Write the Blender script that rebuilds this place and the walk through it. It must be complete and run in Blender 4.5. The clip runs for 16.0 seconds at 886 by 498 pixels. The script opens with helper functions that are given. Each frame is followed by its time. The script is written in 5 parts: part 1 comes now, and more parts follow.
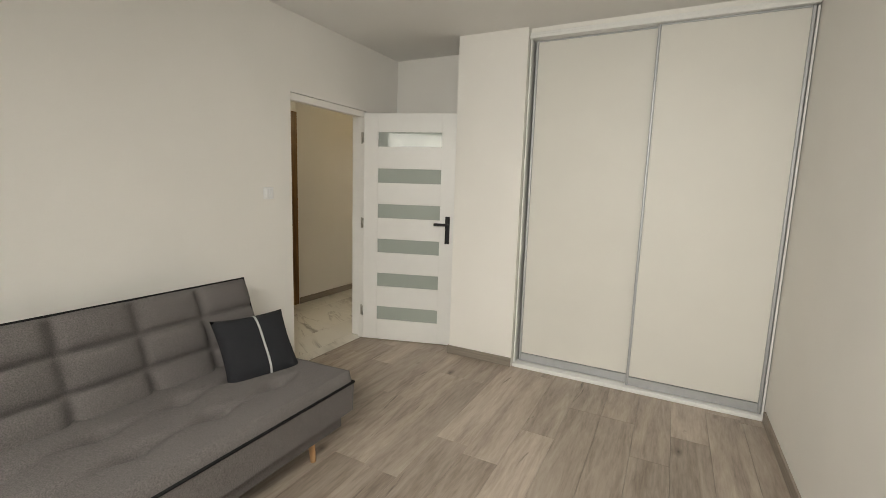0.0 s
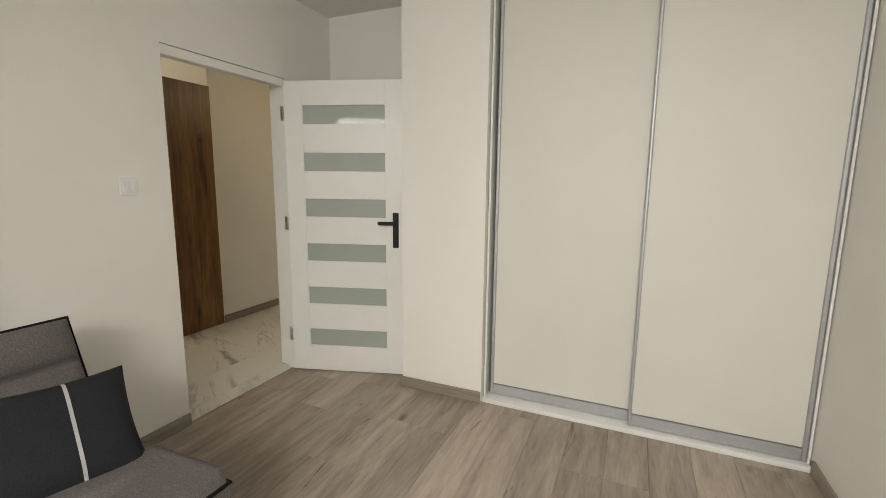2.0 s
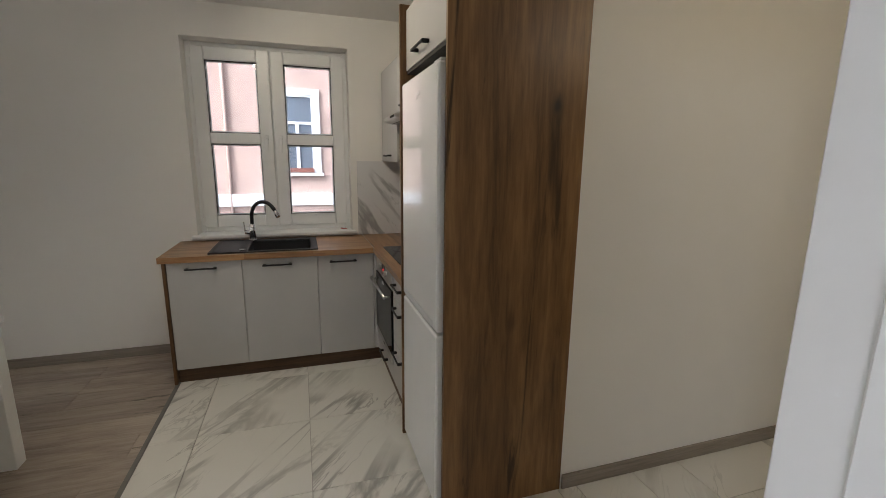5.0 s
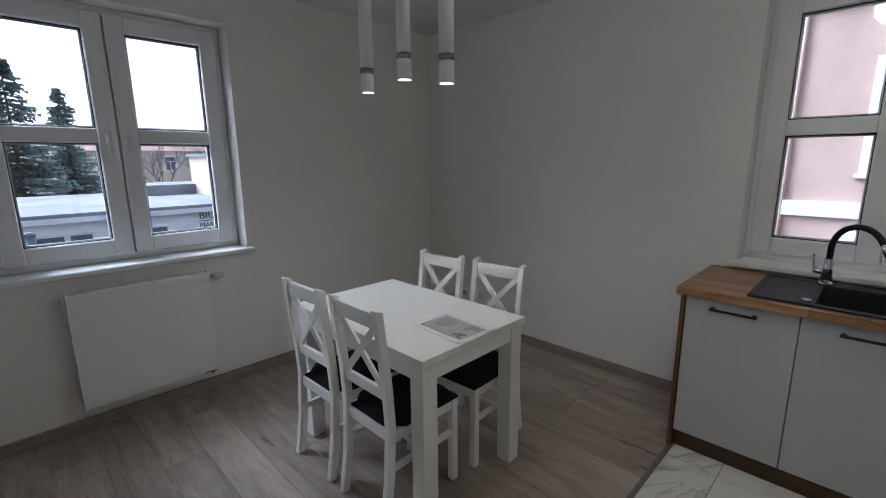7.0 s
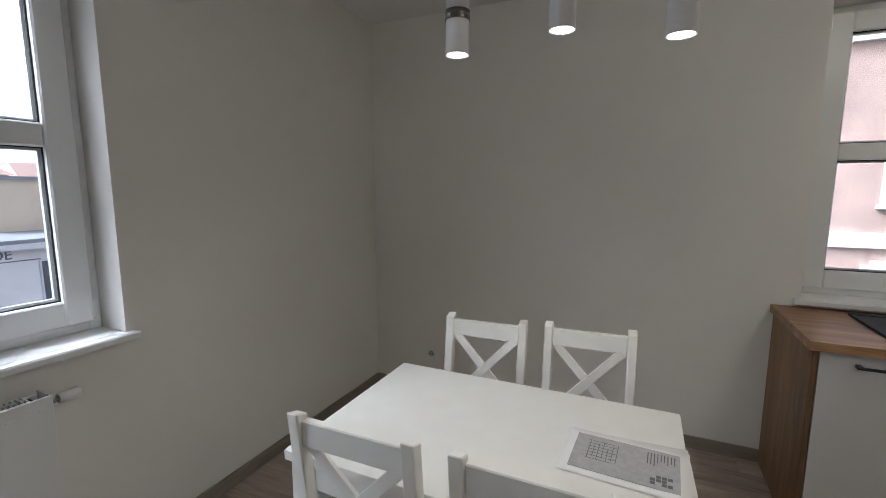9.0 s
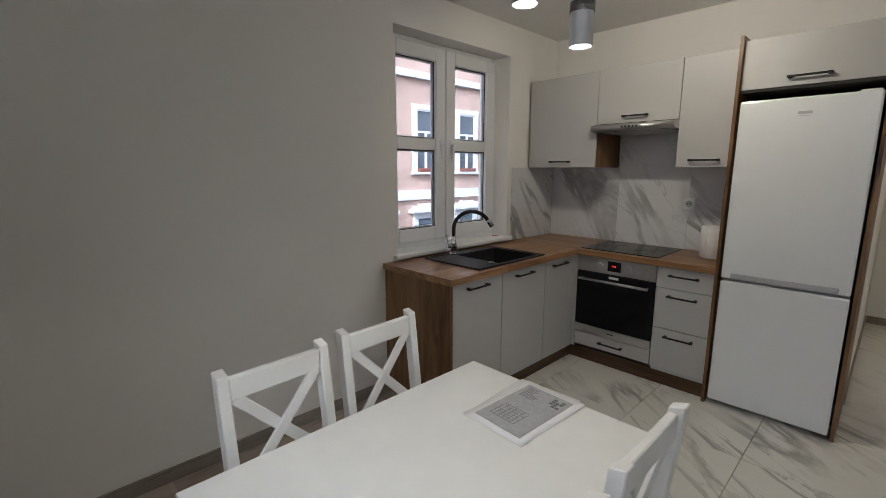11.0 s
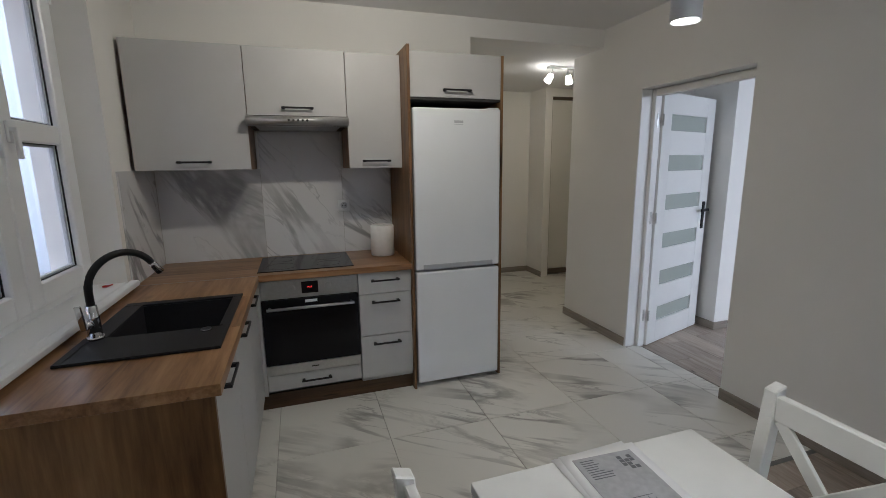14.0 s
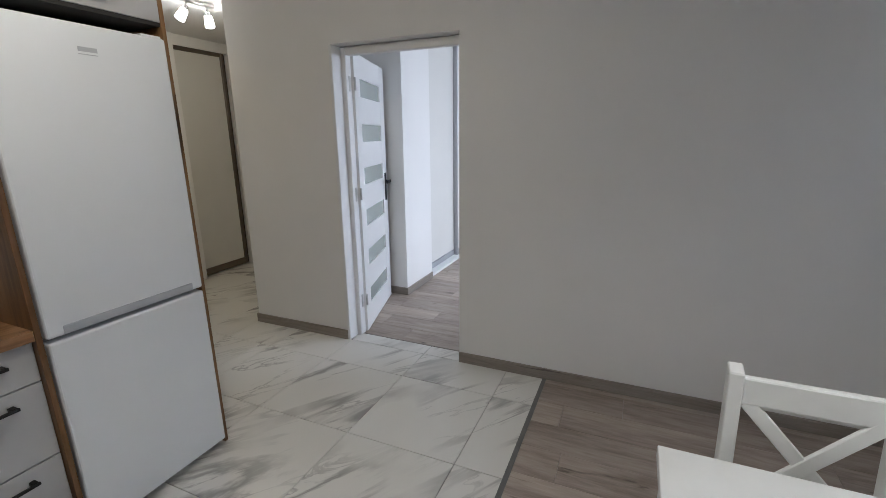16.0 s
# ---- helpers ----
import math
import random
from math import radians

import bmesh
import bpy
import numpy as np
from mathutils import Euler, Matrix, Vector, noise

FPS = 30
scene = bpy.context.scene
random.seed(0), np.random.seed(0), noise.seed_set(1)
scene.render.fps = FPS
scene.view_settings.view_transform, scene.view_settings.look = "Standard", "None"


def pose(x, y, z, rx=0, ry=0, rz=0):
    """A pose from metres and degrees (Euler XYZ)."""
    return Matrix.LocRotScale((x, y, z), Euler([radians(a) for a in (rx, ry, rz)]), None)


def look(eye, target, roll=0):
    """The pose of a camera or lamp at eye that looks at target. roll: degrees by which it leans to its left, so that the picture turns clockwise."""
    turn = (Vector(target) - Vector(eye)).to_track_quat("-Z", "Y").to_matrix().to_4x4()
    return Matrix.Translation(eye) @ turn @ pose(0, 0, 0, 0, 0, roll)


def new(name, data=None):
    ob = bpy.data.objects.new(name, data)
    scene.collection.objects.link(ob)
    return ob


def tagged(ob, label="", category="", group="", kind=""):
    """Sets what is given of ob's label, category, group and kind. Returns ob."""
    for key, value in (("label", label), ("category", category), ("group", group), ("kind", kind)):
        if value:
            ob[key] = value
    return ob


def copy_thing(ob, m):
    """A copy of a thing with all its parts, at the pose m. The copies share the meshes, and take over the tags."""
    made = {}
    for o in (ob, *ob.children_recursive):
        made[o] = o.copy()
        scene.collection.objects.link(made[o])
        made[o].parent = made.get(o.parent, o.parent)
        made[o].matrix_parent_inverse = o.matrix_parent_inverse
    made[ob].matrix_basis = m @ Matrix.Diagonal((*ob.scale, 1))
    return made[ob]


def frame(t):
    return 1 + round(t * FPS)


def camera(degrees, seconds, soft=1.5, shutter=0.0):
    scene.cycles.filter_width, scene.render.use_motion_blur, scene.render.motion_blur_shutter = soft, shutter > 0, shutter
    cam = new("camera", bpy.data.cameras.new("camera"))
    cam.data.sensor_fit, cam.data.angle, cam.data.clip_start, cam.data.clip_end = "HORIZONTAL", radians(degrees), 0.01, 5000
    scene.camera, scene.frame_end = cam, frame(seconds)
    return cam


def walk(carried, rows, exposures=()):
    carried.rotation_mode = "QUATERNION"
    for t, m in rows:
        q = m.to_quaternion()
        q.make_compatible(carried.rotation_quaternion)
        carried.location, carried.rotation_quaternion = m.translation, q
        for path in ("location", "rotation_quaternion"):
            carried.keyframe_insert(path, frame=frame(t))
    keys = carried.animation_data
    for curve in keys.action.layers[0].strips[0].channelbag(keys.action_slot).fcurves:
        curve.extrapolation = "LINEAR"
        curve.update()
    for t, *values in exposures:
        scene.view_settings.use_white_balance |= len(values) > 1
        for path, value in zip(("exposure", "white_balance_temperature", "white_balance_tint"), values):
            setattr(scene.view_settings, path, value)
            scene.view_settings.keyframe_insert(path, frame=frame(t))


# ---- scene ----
cam = camera(90.1, 16.0, soft=0.5)
PATH = [
    (0, (0.281, -0.02, 1.428), (-0.627, 1.739, 1.148), 1.8),
    (0.5, (0.363, -0.053, 1.428), (-0.365, 1.794, 1.186), 1.7),
    (1, (0.329, 0.107, 1.409), (-0.366, 1.965, 1.151), 1.1),
    (1.5, (0.24, 0.429, 1.402), (-0.491, 2.269, 1.119), 0.9),
    (2, (0.042, 0.779, 1.391), (-0.745, 2.592, 1.084), 0.6),
    (2.5, (-0.211, 1.153, 1.433), (-1.099, 2.913, 1.092), 0.6),
    (3, (-0.489, 1.537, 1.458), (-1.53, 3.211, 1.116), 0.6),
    (3.2, (-0.622, 1.689, 1.467), (-1.75, 3.3, 1.102), 0.7),
    (5.3, (-2.1, 2.686, 1.526), (-4.036, 3.017, 1.124), 0.7),
    (5.5, (-2.157, 2.694, 1.536), (-4.111, 2.827, 1.121), 0.7),
    (6, (-2.401, 2.626, 1.531), (-4.308, 2.21, 1.108), 0.4),
    (6.5, (-2.61, 2.536, 1.511), (-4.32, 1.577, 1.117), -0.4),
    (7, (-2.801, 2.407, 1.515), (-4.195, 1.029, 1.116), -0.5),
    (7.5, (-2.922, 2.223, 1.519), (-4.085, 0.651, 1.098), -0.9),
    (8, (-2.993, 1.847, 1.485), (-4.308, 0.387, 1.112), -0.1),
    (8.2, (-2.976, 1.697, 1.477), (-4.396, 0.329, 1.138), 0.4),
    (10.3, (-3.3, 0.286, 1.491), (-5.142, 0.976, 1.13), 0.4),
    (10.5, (-3.441, 0.186, 1.482), (-5.16, 1.14, 1.115), 1.1),
    (11, (-3.462, 0.064, 1.488), (-4.872, 1.437, 1.132), 0.0),
    (11.5, (-3.65, 0.045, 1.491), (-4.681, 1.725, 1.151), -0.0),
    (12, (-3.849, 0.143, 1.515), (-4.544, 1.99, 1.189), -0.3),
    (12.5, (-4.155, 0.117, 1.499), (-4.502, 2.064, 1.197), -0.1),
    (13, (-4.419, 0.122, 1.519), (-4.491, 2.092, 1.177), -0.8),
    (13.5, (-4.656, 0.235, 1.499), (-4.404, 2.187, 1.142), -0.9),
    (14, (-4.867, 0.387, 1.513), (-4.262, 2.256, 1.14), -0.7),
    (14.5, (-5.037, 0.541, 1.528), (-4.132, 2.282, 1.139), -1.0),
    (15, (-5.06, 0.806, 1.503), (-3.893, 2.381, 1.104), -1.1),
    (15.5, (-4.984, 1.078, 1.517), (-3.499, 2.343, 1.075), -1.0),
    (16, (-4.882, 1.364, 1.489), (-3.107, 2.138, 0.989), -0.6),
]
EXPOSURES = [(0.0, 2.17, 6950, 6), (2.2, 2.2, 6950, 7), (3.0, 2.12, 6350, 9), (5.4, 2.58, 5650, 10), (6.0, 2.72, 5300, 10), (6.5, 2.28, 5150, 11), (7.0, 2.1, 5150, 11), (7.5, 2.2, 5250, 10), (8.2, 2.4, 5400, 10), (10.4, 2.35, 5550, 10), (11.5, 2.2, 5450, 10), (12.5, 2.15, 5300, 10), (13.5, 2.15, 5250, 10), (14.5, 2.35, 5250, 10), (15.5, 2.5, 5200, 11), (16.0, 2.55, 5200, 11)]
walk(cam, [(t, look(eye, target, roll)) for t, eye, target, roll in PATH], EXPOSURES)

# ---- light ----
world = bpy.data.worlds.new("overcast_sky")
scene.world = world
world.use_nodes = True
wn = world.node_tree
sky = wn.nodes.new("ShaderNodeTexSky")
sky.sky_type, sky.sun_disc = "NISHITA", False
sky.sun_elevation, sky.sun_rotation = radians(38), radians(150)
sky.air_density, sky.dust_density = 1.0, 5.0
hsv = wn.nodes.new("ShaderNodeHueSaturation")
hsv.inputs["Saturation"].default_value = 0.25
wn.links.new(sky.outputs[0], hsv.inputs["Color"])
wn.links.new(hsv.outputs[0], wn.nodes["Background"].inputs[0])
wn.nodes["Background"].inputs[1].default_value = 0.095
sun = new("sun", bpy.data.lights.new("sun", "SUN"))
sun.data.energy, sun.data.angle, sun.data.color = 0.6, radians(25), (1.0, 0.96, 0.9)
# area lamps that stand in for daylight at the two bedroom windows behind the walk's start; the stronger is at the added
# one
for x, watts in ((-1.45, 0.9), (0.2, 6.6)):
    day = new("daylight_stand_in", bpy.data.lights.new("daylight_stand_in", "AREA"))
    day.data.shape, day.data.size, day.data.size_y = "RECTANGLE", 1.05, 0.5
    day.data.energy, day.data.color = watts, (1.0, 0.98, 0.95)
    day.data.spread = radians(115)
    day.matrix_world = look((x, -0.70, 2.08), (x - 0.1, 2.6, 0.5))
sun.matrix_world = look((8, -14, 18), (0, 0, 0))


# ---- materials ----
def material(name, base, rough=0.5, metal=0.0, var=0.06, scale=6.0, bump=0.0, bump_scale=200.0, coat=0.0):
    """A plain surface with blotches at two scales and a fine relief."""
    m = bpy.data.materials.new(name)
    m.use_nodes = True
    nt = m.node_tree
    b = nt.nodes["Principled BSDF"]
    b.inputs["Roughness"].default_value, b.inputs["Metallic"].default_value = rough, metal
    b.inputs["Coat Weight"].default_value = coat
    tc = nt.nodes.new("ShaderNodeTexCoord")
    n1 = nt.nodes.new("ShaderNodeTexNoise")
    n1.inputs["Scale"].default_value, n1.inputs["Detail"].default_value = scale, 6
    nt.links.new(tc.outputs["Object"], n1.inputs["Vector"])
    ramp = nt.nodes.new("ShaderNodeValToRGB")
    ramp.color_ramp.elements[0].position, ramp.color_ramp.elements[1].position = 0.3, 0.7
    ramp.color_ramp.elements[0].color = (*[c * (1 - var) for c in base], 1)
    ramp.color_ramp.elements[1].color = (*[min(1, c * (1 + var)) for c in base], 1)
    nt.links.new(n1.outputs["Fac"], ramp.inputs["Fac"])
    nt.links.new(ramp.outputs[0], b.inputs["Base Color"])
    if bump:
        n2 = nt.nodes.new("ShaderNodeTexNoise")
        n2.inputs["Scale"].default_value, n2.inputs["Detail"].default_value = bump_scale, 3
        nt.links.new(tc.outputs["Object"], n2.inputs["Vector"])
        bp = nt.nodes.new("ShaderNodeBump")
        bp.inputs["Strength"].default_value, bp.inputs["Distance"].default_value = bump, 0.002
        nt.links.new(n2.outputs["Fac"], bp.inputs["Height"])
        nt.links.new(bp.outputs[0], b.inputs["Normal"])
    return m


def random_place(nt, stretch, spread=20.0):
    """Object coordinates, stretched, and shifted for each object by its random number."""
    tc, info = nt.nodes.new("ShaderNodeTexCoord"), nt.nodes.new("ShaderNodeObjectInfo")
    mul = nt.nodes.new("ShaderNodeMath")
    mul.operation = "MULTIPLY"
    mul.inputs[1].default_value = spread
    nt.links.new(info.outputs["Random"], mul.inputs[0])
    add = nt.nodes.new("ShaderNodeVectorMath")
    nt.links.new(tc.outputs["Object"], add.inputs[0])
    nt.links.new(mul.outputs[0], add.inputs[1])
    mp = nt.nodes.new("ShaderNodeMapping")
    mp.inputs["Scale"].default_value = stretch
    nt.links.new(add.outputs[0], mp.inputs["Vector"])
    return mp, add, info


def wood(name, dark, mid, light, stretch, rough=0.45, knots=0.0, grain=1.0, tone=0.0):
    """Wood with long grain; stretch is small along the grain. knots: how many dark spots. tone: how much single pieces differ."""
    m = bpy.data.materials.new(name)
    m.use_nodes = True
    nt = m.node_tree
    b = nt.nodes["Principled BSDF"]
    b.inputs["Roughness"].default_value = rough
    mp, add, info = random_place(nt, stretch)

    def layer(scale, detail, distortion):
        n = nt.nodes.new("ShaderNodeTexNoise")
        n.inputs["Scale"].default_value, n.inputs["Detail"].default_value, n.inputs["Distortion"].default_value = scale, detail, distortion
        n.inputs["Roughness"].default_value = 0.6
        nt.links.new(mp.outputs[0], n.inputs["Vector"])
        return n

    def blend(a, b, fac):
        mx = nt.nodes.new("ShaderNodeMix")
        mx.inputs[0].default_value = fac
        nt.links.new(a, mx.inputs[2])
        nt.links.new(b, mx.inputs[3])
        return mx.outputs[0]

    def dark_where(value, lo, hi, colour, base):
        k = nt.nodes.new("ShaderNodeMapRange")
        k.interpolation_type = "SMOOTHSTEP"
        k.inputs["From Min"].default_value, k.inputs["From Max"].default_value = lo, hi
        nt.links.new(value, k.inputs["Value"])
        mx = nt.nodes.new("ShaderNodeMix")
        mx.data_type = "RGBA"
        mx.inputs[6].default_value = (*colour, 1)
        nt.links.new(k.outputs[0], mx.inputs[0])
        nt.links.new(base, mx.inputs[7])
        return mx.outputs[2]

    broad, figure, fine = layer(0.45, 2, 0.4), layer(1.0, 8, 1.0), layer(6.0, 4, 0.3)
    ramp = nt.nodes.new("ShaderNodeValToRGB")
    e = ramp.color_ramp.elements
    e[0].position, e[1].position = 0.5 - 0.17 / grain, 0.5 + 0.17 / grain
    e[0].color, e[1].color = (*dark, 1), (*light, 1)
    e.new(0.5).color = (*mid, 1)
    nt.links.new(blend(blend(figure.outputs["Fac"], broad.outputs["Fac"], 0.35), fine.outputs["Fac"], 0.28), ramp.inputs["Fac"])
    out = ramp.outputs[0]
    streak = layer(0.8, 5, 1.6)
    out = dark_where(streak.outputs["Fac"], 0.27, 0.37, [c * 0.62 for c in dark], out)
    if knots:
        mk = nt.nodes.new("ShaderNodeMapping")
        mk.inputs["Scale"].default_value = [max(0.5, min(1.0, q / max(stretch) * 2)) * knots for q in stretch]
        nt.links.new(add.outputs[0], mk.inputs["Vector"])
        bend = nt.nodes.new("ShaderNodeTexNoise")
        bend.inputs["Scale"].default_value = 3.0
        nt.links.new(mk.outputs[0], bend.inputs["Vector"])
        wob = nt.nodes.new("ShaderNodeVectorMath")
        wob.operation = "MULTIPLY_ADD"
        wob.inputs[1].default_value = (0.12, 0.12, 0.12)
        nt.links.new(bend.outputs["Color"], wob.inputs[0])
        nt.links.new(mk.outputs[0], wob.inputs[2])
        vor = nt.nodes.new("ShaderNodeTexVoronoi")
        vor.inputs["Scale"].default_value = 1.0
        nt.links.new(wob.outputs[0], vor.inputs["Vector"])
        pick = nt.nodes.new("ShaderNodeSeparateColor")
        nt.links.new(vor.outputs["Color"], pick.inputs[0])
        away = nt.nodes.new("ShaderNodeMath")
        away.operation = "MULTIPLY_ADD"
        away.inputs[1].default_value = 0.13
        nt.links.new(pick.outputs[0], away.inputs[0])
        nt.links.new(vor.outputs["Distance"], away.inputs[2])
        out = dark_where(away.outputs[0], 0.05, 0.17, [c * 0.85 for c in dark], out)
        out = dark_where(away.outputs[0], 0.035, 0.085, [c * 0.22 for c in dark], out)
    hs = nt.nodes.new("ShaderNodeHueSaturation")
    mr = nt.nodes.new("ShaderNodeMapRange")
    mr.inputs["To Min"].default_value, mr.inputs["To Max"].default_value = 1 - tone, 1 + tone
    nt.links.new(info.outputs["Random"], mr.inputs["Value"])
    nt.links.new(mr.outputs[0], hs.inputs["Value"])
    nt.links.new(out, hs.inputs["Color"])
    nt.links.new(hs.outputs[0], b.inputs["Base Color"])
    bp = nt.nodes.new("ShaderNodeBump")
    bp.inputs["Strength"].default_value, bp.inputs["Distance"].default_value = 0.25, 0.0015
    nt.links.new(fine.outputs["Fac"], bp.inputs["Height"])
    nt.links.new(bp.outputs[0], b.inputs["Normal"])
    return m


def marble(name, base, vein, turn, rough=0.12, scale=1.0, veins=0.03, along=(0.6, 3.0, 3.0), strength=0.72):
    """White stone with grey veins that run aslant."""
    m = bpy.data.materials.new(name)
    m.use_nodes = True
    nt = m.node_tree
    b = nt.nodes["Principled BSDF"]
    b.inputs["Roughness"].default_value = rough
    mp, add, info = random_place(nt, (scale, scale, scale))
    rot = nt.nodes.new("ShaderNodeMapping")
    rot.inputs["Rotation"].default_value = [radians(a) for a in turn]
    nt.links.new(mp.outputs[0], rot.inputs["Vector"])
    stretch = nt.nodes.new("ShaderNodeMapping")
    stretch.inputs["Scale"].default_value = along
    nt.links.new(rot.outputs[0], stretch.inputs["Vector"])
    masks = []
    for s, lo, hi, dist in ((0.6, 0.0, veins, 0.7), (1.5, 0.0, veins * 0.5, 1.0)):
        n = nt.nodes.new("ShaderNodeTexNoise")
        n.inputs["Scale"].default_value, n.inputs["Detail"].default_value, n.inputs["Distortion"].default_value = s, 7, dist
        n.inputs["Roughness"].default_value = 0.55
        nt.links.new(stretch.outputs[0], n.inputs["Vector"])
        sub = nt.nodes.new("ShaderNodeMath")
        sub.operation = "SUBTRACT"
        sub.inputs[1].default_value = 0.54
        nt.links.new(n.outputs["Fac"], sub.inputs[0])
        ab = nt.nodes.new("ShaderNodeMath")
        ab.operation = "ABSOLUTE"
        nt.links.new(sub.outputs[0], ab.inputs[0])
        mr = nt.nodes.new("ShaderNodeMapRange")
        mr.interpolation_type = "SMOOTHSTEP"
        mr.inputs["From Min"].default_value, mr.inputs["From Max"].default_value = lo, hi
        mr.inputs["To Min"].default_value, mr.inputs["To Max"].default_value = (strength, 0.0) if s < 1 else (strength * 0.7, 0.0)
        nt.links.new(ab.outputs[0], mr.inputs["Value"])
        masks.append(mr.outputs[0])
    gate = nt.nodes.new("ShaderNodeTexNoise")
    gate.inputs["Scale"].default_value, gate.inputs["Detail"].default_value = 1.6, 3
    nt.links.new(add.outputs[0], gate.inputs["Vector"])
    gr = nt.nodes.new("ShaderNodeMapRange")
    gr.inputs["From Min"].default_value, gr.inputs["From Max"].default_value = 0.42, 0.64
    nt.links.new(gate.outputs["Fac"], gr.inputs["Value"])
    mxm = nt.nodes.new("ShaderNodeMath")
    mxm.operation = "MAXIMUM"
    nt.links.new(masks[0], mxm.inputs[0])
    nt.links.new(masks[1], mxm.inputs[1])
    mul = nt.nodes.new("ShaderNodeMath")
    mul.operation = "MULTIPLY"
    nt.links.new(mxm.outputs[0], mul.inputs[0])
    nt.links.new(gr.outputs[0], mul.inputs[1])
    mx = nt.nodes.new("ShaderNodeMix")
    mx.data_type = "RGBA"
    mx.inputs[6].default_value, mx.inputs[7].default_value = (*base, 1), (*vein, 1)
    nt.links.new(mul.outputs[0], mx.inputs[0])
    nt.links.new(mx.outputs[2], b.inputs["Base Color"])
    return m


def glow(name, colour, strength):
    m = bpy.data.materials.new(name)
    m.use_nodes = True
    b = m.node_tree.nodes["Principled BSDF"]
    b.inputs["Base Color"].default_value = (*colour, 1)
    b.inputs["Emission Color"].default_value, b.inputs["Emission Strength"].default_value = (*colour, 1), strength
    return m


def clear_glass(name, rough=0.0, tint=(1, 1, 1), milk=0.0):
    m = bpy.data.materials.new(name)
    m.use_nodes = True
    b = m.node_tree.nodes["Principled BSDF"]
    b.inputs["Base Color"].default_value = (*tint, 1)
    b.inputs["Roughness"].default_value, b.inputs["IOR"].default_value = rough, 1.45
    b.inputs["Transmission Weight"].default_value = 1.0 - milk
    return m


